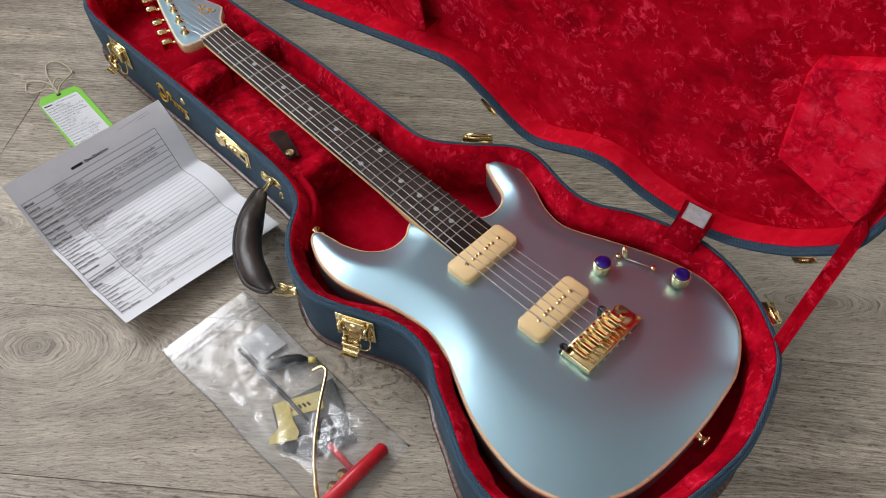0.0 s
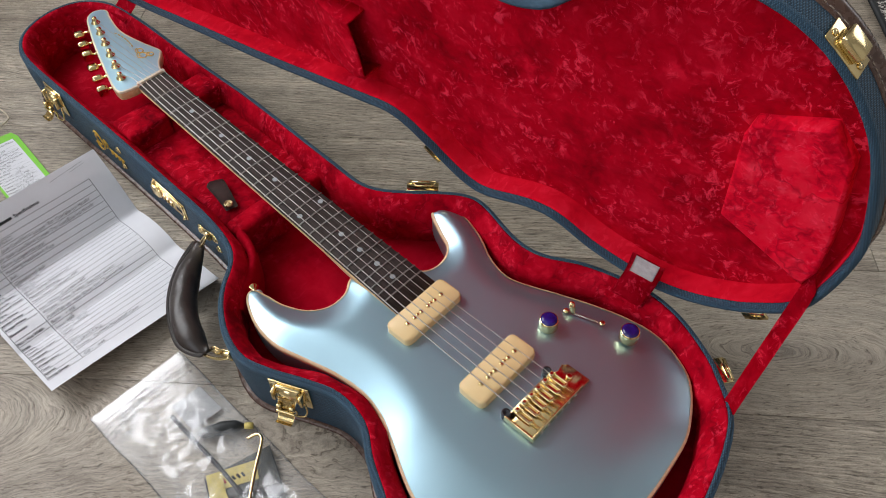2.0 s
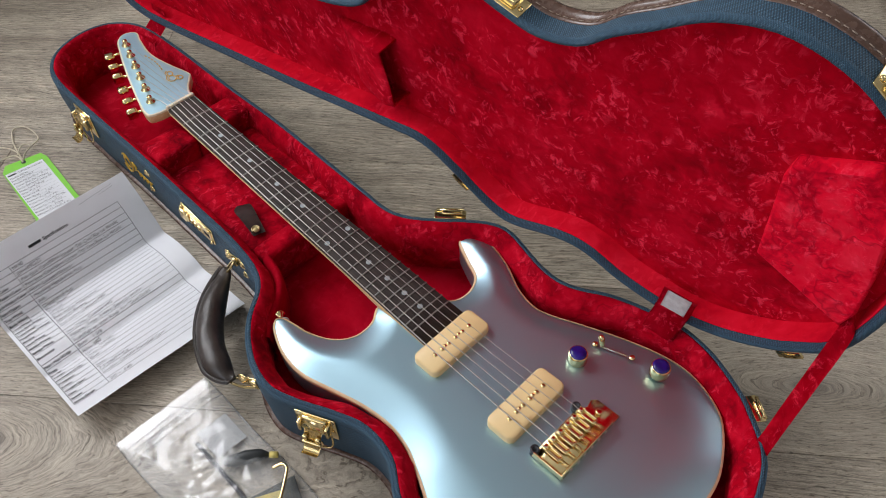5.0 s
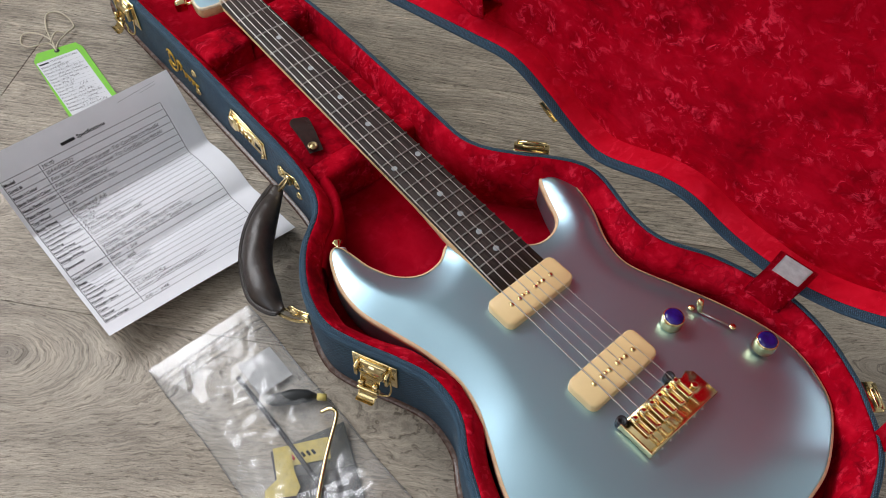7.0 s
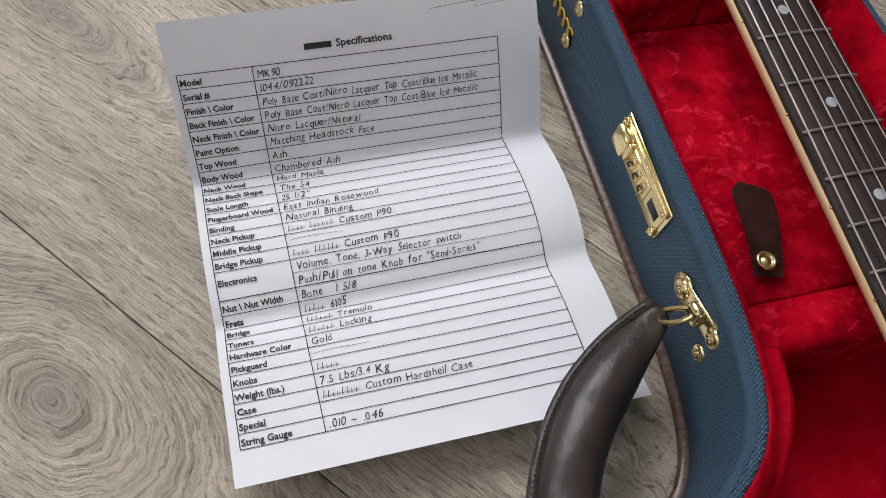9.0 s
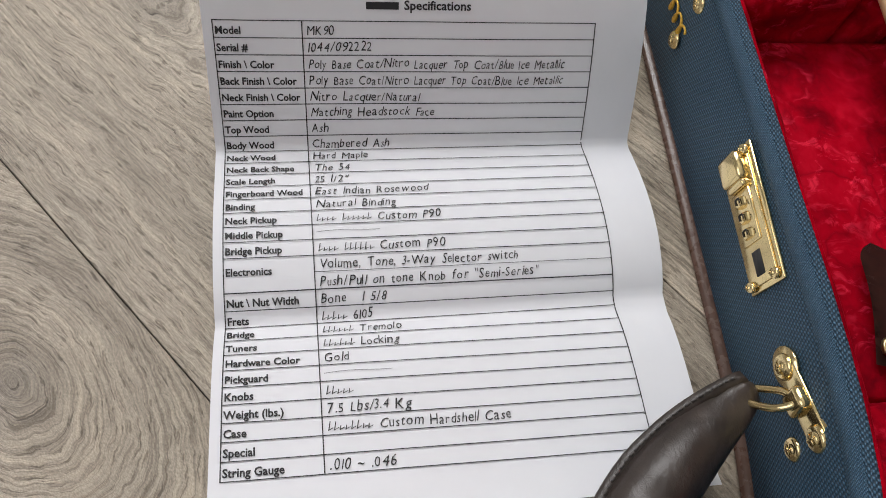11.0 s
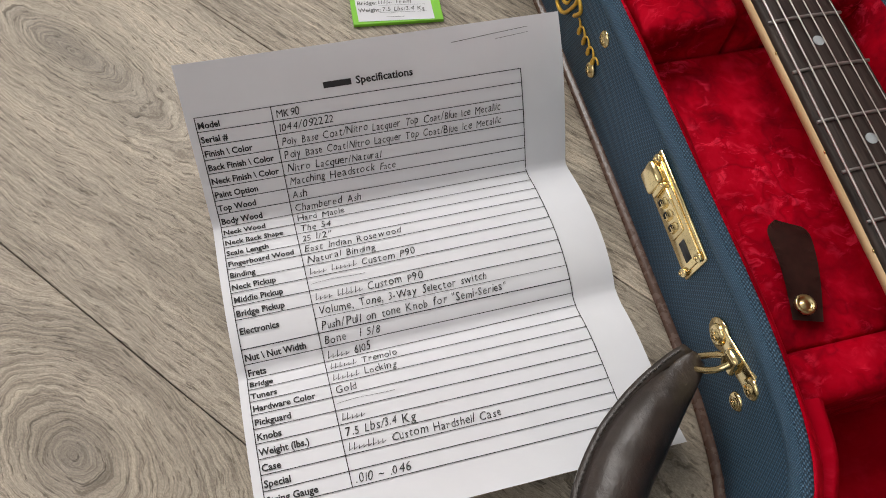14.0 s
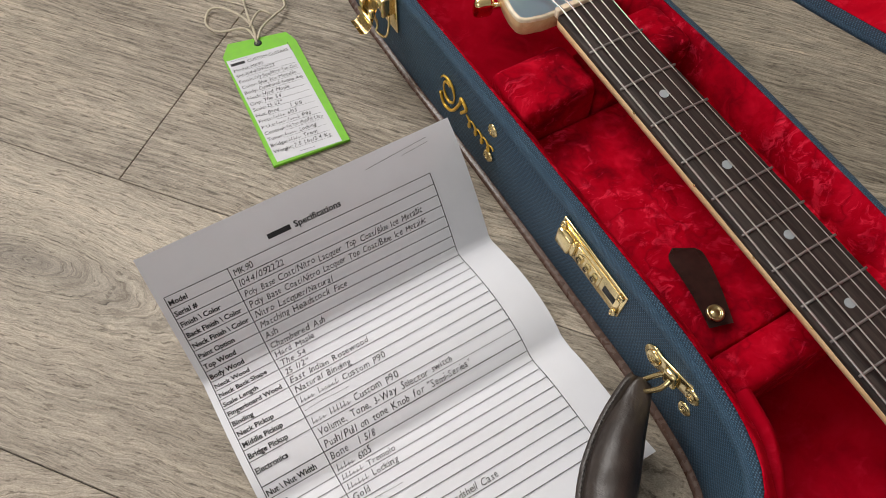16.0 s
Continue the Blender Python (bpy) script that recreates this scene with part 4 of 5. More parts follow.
# ---- guitar ----
BODY = [(0.306, 0.108), (0.310, 0.116), (0.298, 0.127), (0.268, 0.138), (0.235, 0.140), (0.200, 0.131), (0.163, 0.121), (0.128, 0.117), (0.097, 0.122),
        (0.066, 0.136), (0.027, 0.155), (-0.015, 0.167), (-0.060, 0.169), (-0.100, 0.152), (-0.126, 0.116), (-0.137, 0.07), (-0.140, 0.016),
        (-0.138, -0.024), (-0.132, -0.064), (-0.108, -0.108), (-0.080, -0.128), (-0.047, -0.137), (-0.013, -0.134), (0.023, -0.124), (0.061, -0.110),
        (0.096, -0.096), (0.118, -0.092), (0.145, -0.099), (0.177, -0.116), (0.211, -0.126), (0.233, -0.123), (0.244, -0.113), (0.241, -0.102),
        (0.215, -0.088), (0.194, -0.078), (0.184, -0.062), (0.184, -0.044), (0.194, -0.031), (0.215, -0.026), (0.236, 0.0), (0.242, 0.026), (0.231, 0.046), (0.231, 0.069), (0.245, 0.088), (0.269, 0.100), (0.290, 0.104)]
TOP = 0.081
SCALE = 0.6477
NECK_A, NECK_B = Vector((0.160, 0.003, 0.0862)), Vector((0.6485, -0.001, 0.1155))


def neck_at(x, dz=0.0):
    f = (x - NECK_A.x) / (NECK_B.x - NECK_A.x)
    p = NECK_A.lerp(NECK_B, f)
    return Vector((x, p.y, p.z + dz)), 0.0283 + (0.0208 - 0.0283) * f


def fret_x(n):
    return SCALE * 2 ** (-n / 12)


def top_height(p, d):
    reach = 0.030 + 0.014 * np.clip((p[:, 1] - 0.02) / 0.1, 0, 1) + 0.040 * np.clip((0.06 - p[:, 0]) / 0.12, 0, 1)
    return TOP - 0.0085 * (1 - np.sin(np.clip(d / reach, 0, 1) * math.pi / 2))


def guitar_body(t):
    loop = smooth_loop(BODY, 5)
    body = loft([ring3(loop, d, z) for d, z in ((0.008, 0.0335), (0.003, 0.0345), (0.001, 0.038), (0.0004, 0.044), (0.0004, 0.0665))])
    part("body", body, M_PAINT, t, "ice blue metallic lacquered sides")
    part("body_back", fill(inset(loop, 0.008), lambda p, d: 0.0335 + 0 * d, 0.012), M_PAINT, t, "ice blue metallic back")
    part("binding", loft([ring3(loop, d, z) for d, z in ((0.0006, 0.0665), (-0.0001, 0.0667), (0.0, 0.0715), (0.0010, 0.0726), (0.0026, 0.0733))]), M_BIND, t, "natural maple binding")
    top = fill(inset(loop, 0.0024), top_height, 0.005)
    part("top", top, M_PAINT, t, "ice blue metallic lacquered top")


def pickup(t, cx, cy, zt):
    w, l = 0.0335, 0.0835
    corner = [(sx * (w / 2 - 0.007) + 0.007 * math.cos(a), sy * (l / 2 - 0.007) + 0.007 * math.sin(a)) for sx, sy, a0 in ((1, 1, 0), (-1, 1, 90), (-1, -1, 180), (1, -1, 270)) for a in np.radians(np.linspace(a0, a0 + 90, 6))]
    loop = np.array(corner) + np.array([cx, cy])
    bm = loft([ring3(loop, d, z) for d, z in ((0, TOP - 0.002), (0, zt - 0.0022), (0.0006, zt - 0.0008), (0.002, zt))], False, True)
    p = part("pickup", bm, M_CREAM, t, "cream plastic soapbar pickup")
    for k in (-25, -15, -5, 5, 15, 25):
        part("pole_screw", turned([(0.0001, 0), (0.0026, 0), (0.0024, 0.0009), (0.0001, 0.0013)], 12, Matrix.Translation((cx, cy + k / 1000, zt - 0.0002))), M_GOLD, p)
    for k in (-10, 10):
        part("mounting_screw", turned([(0.0001, 0), (0.0021, 0), (0.0019, 0.0008), (0.0001, 0.0011)], 10, Matrix.Translation((cx + 0.0006, cy + k / 1000, zt - 0.0002))), M_GOLD, p)


def bridge(t, cx, cy):
    z = TOP + 0.0035
    xs0, xs1, h = cx - 0.018, cx + 0.017, 0.039
    outline = np.array([(xs1, cy + h), (xs0, cy + h), (xs0, cy - h - 0.011), (xs1 - 0.009, cy - h - 0.011), (xs1 - 0.004, cy - h - 0.006), (xs1 - 0.006, cy - h + 0.002), (xs1, cy - h + 0.010)])
    bm = bmesh.new()
    bm = loft([[(x, y, zz) for x, y in inset(outline, d)] for d, zz in ((0.0, z - 0.0018), (0, z + 0.0004), (0.0006, z + 0.001))], True, True)
    br = part("bridge", bm, M_GOLD, t, "polished gold tremolo bridge")
    part("back_lip", box(0.0022, 0.078, 0.008, (xs0 + 0.001, cy, z + 0.003), 0.0009), M_GOLD, br)
    part("side_lip", box(0.034, 0.0022, 0.008, ((xs0 + xs1) / 2, cy + h - 0.001, z + 0.003), 0.0009), M_GOLD, br)
    for i in range(6):
        y = cy + 0.0262 - i * 0.01048
        s = part("saddle", join(box(0.021, 0.0082, 0.0030, (cx + 0.0045, y, z + 0.0036), 0.0010), box(0.020, 0.0020, 0.0036, (cx + 0.0045, y - 0.0030, z + 0.0058), 0.0009), box(0.020, 0.0020, 0.0036, (cx + 0.0045, y + 0.0030, z + 0.0058), 0.0009), box(0.0055, 0.0080, 0.0060, (cx + 0.0115, y, z + 0.0060), 0.0022), box(0.0030, 0.0080, 0.0040, (cx - 0.0050, y, z + 0.0052), 0.0012)), M_GOLD, br)
        coil = [(cx - 0.004 - 0.011 * f, y + 0.0022 * math.cos(f * 44), z + 0.0042 + 0.0022 * math.sin(f * 44)) for f in np.linspace(0, 1, 56)]
        part("spring", tube(coil, 0.0004, 4), M_GOLD, s)
        for dy in (-0.0028, 0.0028):
            part("height_screw", turned([(0.0001, 0), (0.0010, 0), (0.0010, 0.003), (0.0001, 0.003)], 8, Matrix.Translation((cx + 0.0095, y + dy, z + 0.007))), M_GOLD, s)
        part("intonation_screw", turned([(0.0001, 0), (0.0018, 0), (0.0014, 0.0016), (0.0001, 0.0018)], 10, Matrix.Translation((xs0, y, z + 0.0035)) @ Matrix.Rotation(radians(-90), 4, "Y")), M_STEEL, s)
    for dy in (-0.028, 0.034):
        part("pivot_stud", turned([(0.0001, 0), (0.0048, 0), (0.0048, 0.003), (0.0035, 0.0045), (0.0048, 0.006), (0.0046, 0.009), (0.0024, 0.0092), (0.0022, 0.006), (0.0001, 0.006)], 16, Matrix.Translation((xs1 + 0.001, cy + dy, TOP))), M_BLACK, br, "black pivot stud")
    part("arm_socket", turned([(0.0016, 0), (0.0034, 0), (0.0034, 0.0012), (0.0018, 0.0014)], 14, Matrix.Translation((cx - 0.001, cy - 0.0395, z + 0.001))), M_GOLD, br)


def controls(t):
    for x, y in ((0.038, -0.064), (-0.031, -0.108)):
        k = part("knob", turned([(0.0098, 0), (0.0102, 0.0008), (0.0100, 0.011), (0.0094, 0.0128), (0.0086, 0.0132)], 28, Matrix.Translation((x, y, TOP + 0.0006))), M_GOLD, t, "satin gold dome knob")
        part("knob_cap", turned([(0.0088, 0.0128), (0.0084, 0.0138), (0.0065, 0.0150), (0.0035, 0.0157), (0.0001, 0.0159)], 24, Matrix.Translation((x, y, TOP + 0.0006))), M_LAPIS, k, "deep blue stone cap")
    a, b = Vector((0.036, -0.092, TOP + 0.0005)), Vector((-0.001, -0.1045, TOP + 0.0005))
    sw = part("selector_switch", tube([a.lerp(b, 0.16) , a.lerp(b, 0.88)], 0.0011, 8), M_STEEL, t, "slotted pickup selector with gold lever")
    for p in (a, b):
        part("switch_screw", turned([(0.0001, 0), (0.0034, 0), (0.0030, 0.0012), (0.0001, 0.0018)], 12, Matrix.Translation(p)), M_GOLD, sw)
    m = Matrix.Translation(a.lerp(b, 0.20)) @ Matrix.Rotation(radians(22), 4, "Y") @ Matrix.Rotation(radians(8), 4, "X")
    part("lever_tip", turned([(0.0001, 0), (0.0022, 0), (0.0030, 0.004), (0.0034, 0.009), (0.0030, 0.013), (0.0016, 0.0146), (0.0001, 0.0148)], 14, m), M_GOLD, sw)
    for p, rz in (((-0.1385, 0.0155, 0.058), 180), ((0.309, 0.108, 0.060), -15)):
        m = Matrix.Translation(p) @ Matrix.Rotation(radians(rz), 4, "Z") @ Matrix.Rotation(radians(90), 4, "Y")
        part("strap_button", turned([(0.0001, 0), (0.0062, 0), (0.0060, 0.0014), (0.0044, 0.0035), (0.0044, 0.008), (0.0070, 0.0095), (0.0074, 0.0115), (0.0060, 0.0125), (0.0001, 0.0127)], 18, m), M_GOLD, t, "gold strap button")
        part("strap_washer", turned([(0.0035, -0.0004), (0.0072, -0.0004), (0.0072, 0.0008), (0.0035, 0.0008)], 18, m), M_PAPER, t, "white felt washer")


def neck(t):
    xs = np.linspace(NECK_A.x, NECK_B.x, 12)
    board, back = [], []
    for x in xs:
        p, w = neck_at(x)
        board.append([(p.x, p.y + s * w, p.z + dz) for s, dz in ((-1, -0.0058), (-1, -0.0012), (-0.96, -0.0004), (-0.55, 0.0005), (0, 0.0009), (0.55, 0.0005), (0.96, -0.0004), (1, -0.0012), (1, -0.0058))])
        dep = 0.0165 if x > 0.26 else 0.030
        back.append([(p.x, p.y + w * 1.012 * math.cos(a), p.z - 0.0042 - dep * abs(math.sin(a)) ** 0.8) for a in np.linspace(0, math.pi, 13)])
    nk = part("neck", loft(back, True, True), M_MAPLE, t, "natural maple neck")
    part("fretboard", loft(board, True, True), M_ROSE, nk, "dark rosewood fingerboard")
    for n in range(1, 23):
        p, w = neck_at(fret_x(n))
        q = [(p.x, p.y + s * w * 1.0, p.z + 0.0009 - 0.0011 * abs(s) ** 2 + 0.0004) for s in np.linspace(-1, 1, 9)]
        part("fret", tube(q, [0.0009] * 9, 6), M_FRET, nk)
    for n in (3, 5, 7, 9, 12, 15, 17, 19, 21):
        x = (fret_x(n) + fret_x(n - 1)) / 2
        p, w = neck_at(x)
        for dy in ((-0.0155, 0.0155) if n == 12 else (0,)):
            zz = p.z + 0.0009 - 0.0011 * (dy / w) ** 2
            part("inlay", turned([(0.0001, 0), (0.0031, 0), (0.0031, 0.0004), (0.0001, 0.0004)], 16, Matrix.Translation((x, p.y + dy, zz - 0.0001)) @ Matrix.Rotation(radians(-3.5), 4, "Y")), M_PEARL, nk, "pearl dot", smooth=False)
        for dy in ((-0.004, 0.004) if n == 12 else (0,)):
            part("side_dot", turned([(0.0001, 0), (0.0011, 0), (0.0001, 0.0004)], 8, Matrix.Translation((x + dy, p.y + w + 0.0003, p.z - 0.0042)) @ OUT), M_GOLD, nk)
    p, w = neck_at(0.6515)
    part("nut", box(0.0045, 2 * w, 0.0075, (0.6512, p.y, p.z - 0.0006), 0.0008), M_BONE, nk, "bone nut")
    # headstock, tilted back a little
    hs = smooth_loop([(0.655, 0.0212), (0.6562, 0.030), (0.6590, 0.0395), (0.6655, 0.0428), (0.682, 0.0405), (0.720, 0.029), (0.765, 0.014), (0.812, -0.004), (0.836, -0.016), (0.844, -0.031), (0.834, -0.045), (0.812, -0.039), (0.775, -0.032), (0.735, -0.037), (0.700, -0.045), (0.690, -0.041), (0.676, -0.029), (0.662, -0.022), (0.655, -0.021)], 5)
    zt = lambda x: 0.1120 + (x - 0.655) * 0.02
    def ring(d, dz):
        return [(x, y, zt(x) + dz) for x, y in inset(hs, d)]
    head = part("headstock", loft([ring(0.0012, -0.0135), ring(0, -0.0125), ring(0, -0.0008), ring(0.0008, 0.0)], True), M_MAPLE, nk, "natural maple headstock")
    part("headstock_binding", loft([ring(-0.0003, -0.0022), ring(-0.0003, -0.0002), ring(0.0006, 0.0005), ring(0.0022, 0.0005)]), M_BONE, head, "cream binding")
    part("headstock_face", placed(fill(inset(hs, 0.0020), lambda p, d: 0.1126 + (p[:, 0] - 0.655) * 0.02, 0.006), Matrix.Identity(4)), M_PAINT, head, "ice blue metallic face")
    # gold emblem: plain swirls
    for k, (cx, cy, r) in enumerate(((0.705, -0.022, 0.009), (0.716, -0.025, 0.007), (0.699, -0.031, 0.006))):
        sw = [(cx + r * math.cos(a) * (1 - a / 16), cy + r * 0.8 * math.sin(a) * (1 - a / 16), zt(cx) + 0.0011) for a in np.linspace(0, 8, 30)]
        part("emblem", tube(sw, 0.0007, 5), M_EMB, head, "gold swirl emblem")
    line = [(0.731 + 0.045 * f, -0.023 - 0.003 * math.sin(f * 3), zt(0.75) + 0.0011) for f in np.linspace(0, 1, 14)]
    for i in range(0, 13, 2):
        part("emblem_bar", tube([line[i], line[i + 1]], 0.0009, 5), M_EMB, head)
    posts = [(0.817 - 0.0266 * i, -0.0185 + 0.0086 * i) for i in range(6)]
    for i, (x, y) in enumerate(posts):
        z = zt(x)
        tu = part("tuner", turned([(0.0001, 0), (0.0064, 0), (0.0062, 0.0014), (0.0046, 0.0020), (0.0038, 0.0045), (0.0030, 0.0055), (0.0034, 0.0078), (0.0028, 0.0092), (0.0001, 0.0095)], 18, Matrix.Translation((x, y, z))), M_GOLD, head, "gold tuner post")
        d = Vector((0.32, 0.95, 0)).normalized()
        e = Vector((x, y, z - 0.010)) + d * 0.010
        part("tuner_shaft", tube([e, e + d * 0.012], 0.0022, 8), M_GOLD, tu)
        mb = Matrix.Translation(e + d * 0.0175) @ Matrix.Rotation(math.atan2(d.y, d.x), 4, "Z") @ Matrix.Rotation(radians(18 + 25 * (i % 3)), 4, "X")
        part("tuner_button", placed(box(0.0140, 0.0185, 0.0085, (0, 0, 0), 0.0034, 3), mb), M_GOLD, tu)
    # strings
    for i in range(6):
        r = (0.00066, 0.00056, 0.00047, 0.00038, 0.00033, 0.00030)[i]
        yb, yn = 0.0115 + 0.0262 - i * 0.01048, 0.0178 - i * 0.0071
        pts = [(-0.004, yb, TOP + 0.012), (0.004, yb, TOP + 0.0135)]
        for x in (0.05, 0.10, 0.165, 0.30, 0.45, 0.60):
            f = (x - 0.004) / 0.6475
            nb, w = neck_at(max(x, NECK_A.x))
            base = nb.z if x > 0.16 else TOP + 0.0130 + (NECK_A.z + 0.0042 - TOP - 0.0130) * (x / 0.16)
            pts.append((x, yb + (yn - yb) * f, base + (0.0042 - 0.0018 * (x - 0.16) / 0.49 if x > 0.16 else 0)))
        pn, w = neck_at(0.6515)
        pts += [(0.6512, yn + pn.y, pn.z + 0.0034), (0.668, yn * 0.95 + pn.y + (posts[5 - i][1] - yn) * 0.1, zt(0.668) + 0.0052)]
        px, py = posts[5 - i]
        pts.append((px, py, zt(px) + 0.0056))
        part("string", tube(pts, r, 6), M_STEEL, t)


def guitar():
    t = thing("electric_guitar", "ice blue metallic electric guitar with cream pickups, gold hardware", "guitar")
    guitar_body(t)
    pickup(t, 0.143, 0.0105, 0.0905)
    pickup(t, 0.041, 0.0128, 0.0915)
    bridge(t, -0.014, 0.010)
    controls(t)
    neck(t)
    return t


# ---- papers ----
SW, SH = 215.9, 279.4
FOLDS = (0.0, 0.3292, 0.6697, 1.0)
CORNER = (0.6376, 0.3300, 0.0740)  # the sheet's upper corner away from the case
# slope of each third: middle, change and bend along it, and the same three by the sheet's width
SLOPES = ((-0.9006, 0.0507, 0.2508, 0.0463, -0.4107, 0.0402), (0.0197, -0.7311, -1.09, -0.0347, -0.3025, 0.0701), (0.2773, -0.2265, 1.0175, -0.1009, 0.0736, 0.1895))


def sheet_profile(s, n=240):
    """Along and height down the sheet, for the line s across it."""
    v = (np.arange(n) + 0.5) / n
    k = np.digitize(v, FOLDS[1:3])
    f = np.array([(a - FOLDS[i]) / (FOLDS[i + 1] - FOLDS[i]) for a, i in zip(v, k)]) - 0.5
    c = np.array(SLOPES)[k]
    th = c[:, 0] + c[:, 3] * s + (c[:, 1] + c[:, 4] * s) * f + (c[:, 2] + c[:, 5] * s) * (f * f - 1 / 12)
    step = 1.0262 * SH / 1000 / n
    return [np.concatenate([[0], np.cumsum(g(th))]) * step for g in (np.cos, np.sin)]


PROFILE = (sheet_profile(0.0), sheet_profile(1.0))


def sheet_point(s, v, lift=0.0):
    """s across, v down the sheet, each from 0 to 1."""
    grid = np.linspace(0, 1, len(PROFILE[0][0]))
    along, z = (np.interp(v, grid, PROFILE[0][i]) * (1 - s) + np.interp(v, grid, PROFILE[1][i]) * s for i in (0, 1))
    h, across = 0.025 - 0.0252 * s, 1.0262 * SW / 1000 * s
    z += CORNER[2] - 0.0048 * s + 0.0010 + 0.0004 * noise.noise(Vector((s * 4, v * 5, 1.0)))
    return np.array((CORNER[0] + math.sin(0.025) * across - math.cos(h) * along, CORNER[1] - math.cos(0.025) * across - math.sin(h) * along, max(z, 0.0008) + lift))


@functools.lru_cache(maxsize=None)
def glyph_mesh(text, size, slant=0.0, bold=0.0):
    """A flat mesh of the text, in units of size: vertices and faces."""
    c = bpy.data.curves.new("text", "FONT")
    c.body, c.size, c.shear, c.offset, c.resolution_u = text, size, slant, bold, 2
    c.fill_mode = "FRONT"
    ob = bpy.data.objects.new("text", c)
    me = ob.to_mesh()
    vs = np.array([v.co[:] for v in me.vertices]) if len(me.vertices) else np.zeros((0, 3))
    fs = [list(f.vertices) for f in me.polygons]
    ob.to_mesh_clear()
    bpy.data.objects.remove(ob)
    bpy.data.curves.remove(c)
    return vs, fs


def glyphs(text, size, slant=0.0, bold=0.0):
    vs, fs = glyph_mesh(text, size, slant, bold)
    return vs.copy(), fs


def printed(name, items, surface, parent, material, label=""):
    """items: (x mm, y mm down, vertices, faces) laid on a surface(x, y) -> point."""
    bm = bmesh.new()
    for x, y, vs, fs in items:
        bv = [bm.verts.new(tuple(surface(x + a, y - b))) for a, b, _ in vs]
        for f in fs:
            if len(set(f)) > 2:
                try:
                    bm.faces.new([bv[k] for k in f])
                except ValueError:
                    pass
    ob = part(name, bm, material, parent, label, smooth=False)
    return ob


def bar(w, h):
    return np.array([(0, 0, 0), (w, 0, 0), (w, h, 0), (0, h, 0)], float), [[0, 1, 2, 3]]


def dense_bar(x0, y0, x1, y1, w, n):
    """A ruled line of width w in n pieces, so that it follows the fold."""
    vs, fs = [], []
    dx, dy = (0, w) if abs(x1 - x0) > abs(y1 - y0) else (w, 0)
    for i in range(n + 1):
        f = i / n
        x, y = x0 + (x1 - x0) * f, y0 + (y1 - y0) * f
        vs += [(x, -y, 0), (x + dx, -y - dy, 0)]
        if i:
            k = 2 * i
            fs.append([k - 2, k, k + 1, k - 1])
    return 0, 0, np.array(vs, float), fs


ROWS = (("Model", "MK90"), ("Serial #", "1044/092222"), ("Finish \\ Color", "Poly Base Coat/Nitro Lacquer Top Coat/Blue Ice Metallic"), ("Back Finish \\ Color", "Poly Base Coat/Nitro Lacquer Top Coat/Blue Ice Metallic"),
        ("Neck Finish \\ Color", "Nitro Lacquer/Natural"), ("Paint Option", "Matching Headstock Face"), ("Top Wood", "Ash"), ("Body Wood", "Chambered Ash"), ("Neck Wood", "Hard Maple"),
        ("Neck Back Shape", "The 54"), ("Scale Length", "25 1/2\""), ("Fingerboard Wood", "East Indian Rosewood"), ("Binding", "Natural Binding"), ("Neck Pickup", "#### ###### Custom P90"), ("Middle Pickup", "~"),
        ("Bridge Pickup", "#### ###### Custom P90"), ("Electronics", "Volume, Tone, 3-Way Selector switch"), ("", "Push/Pull on tone Knob for \"Semi-Series\""), ("Nut \\ Nut Width", "Bone  1 5/8"), ("Frets", "##### 6105"),
        ("Bridge", "###### Tremolo"), ("Tuners", "###### Locking"), ("Hardware Color", "Gold"), ("Pickguard", "~"), ("Knobs", "#####"), ("Weight (lbs.)", "7.5 Lbs/3.4 Kg"), ("Case", "######## Custom Hardshell Case"), ("Special", ""), ("String Gauge", ".010 ~ .046"))


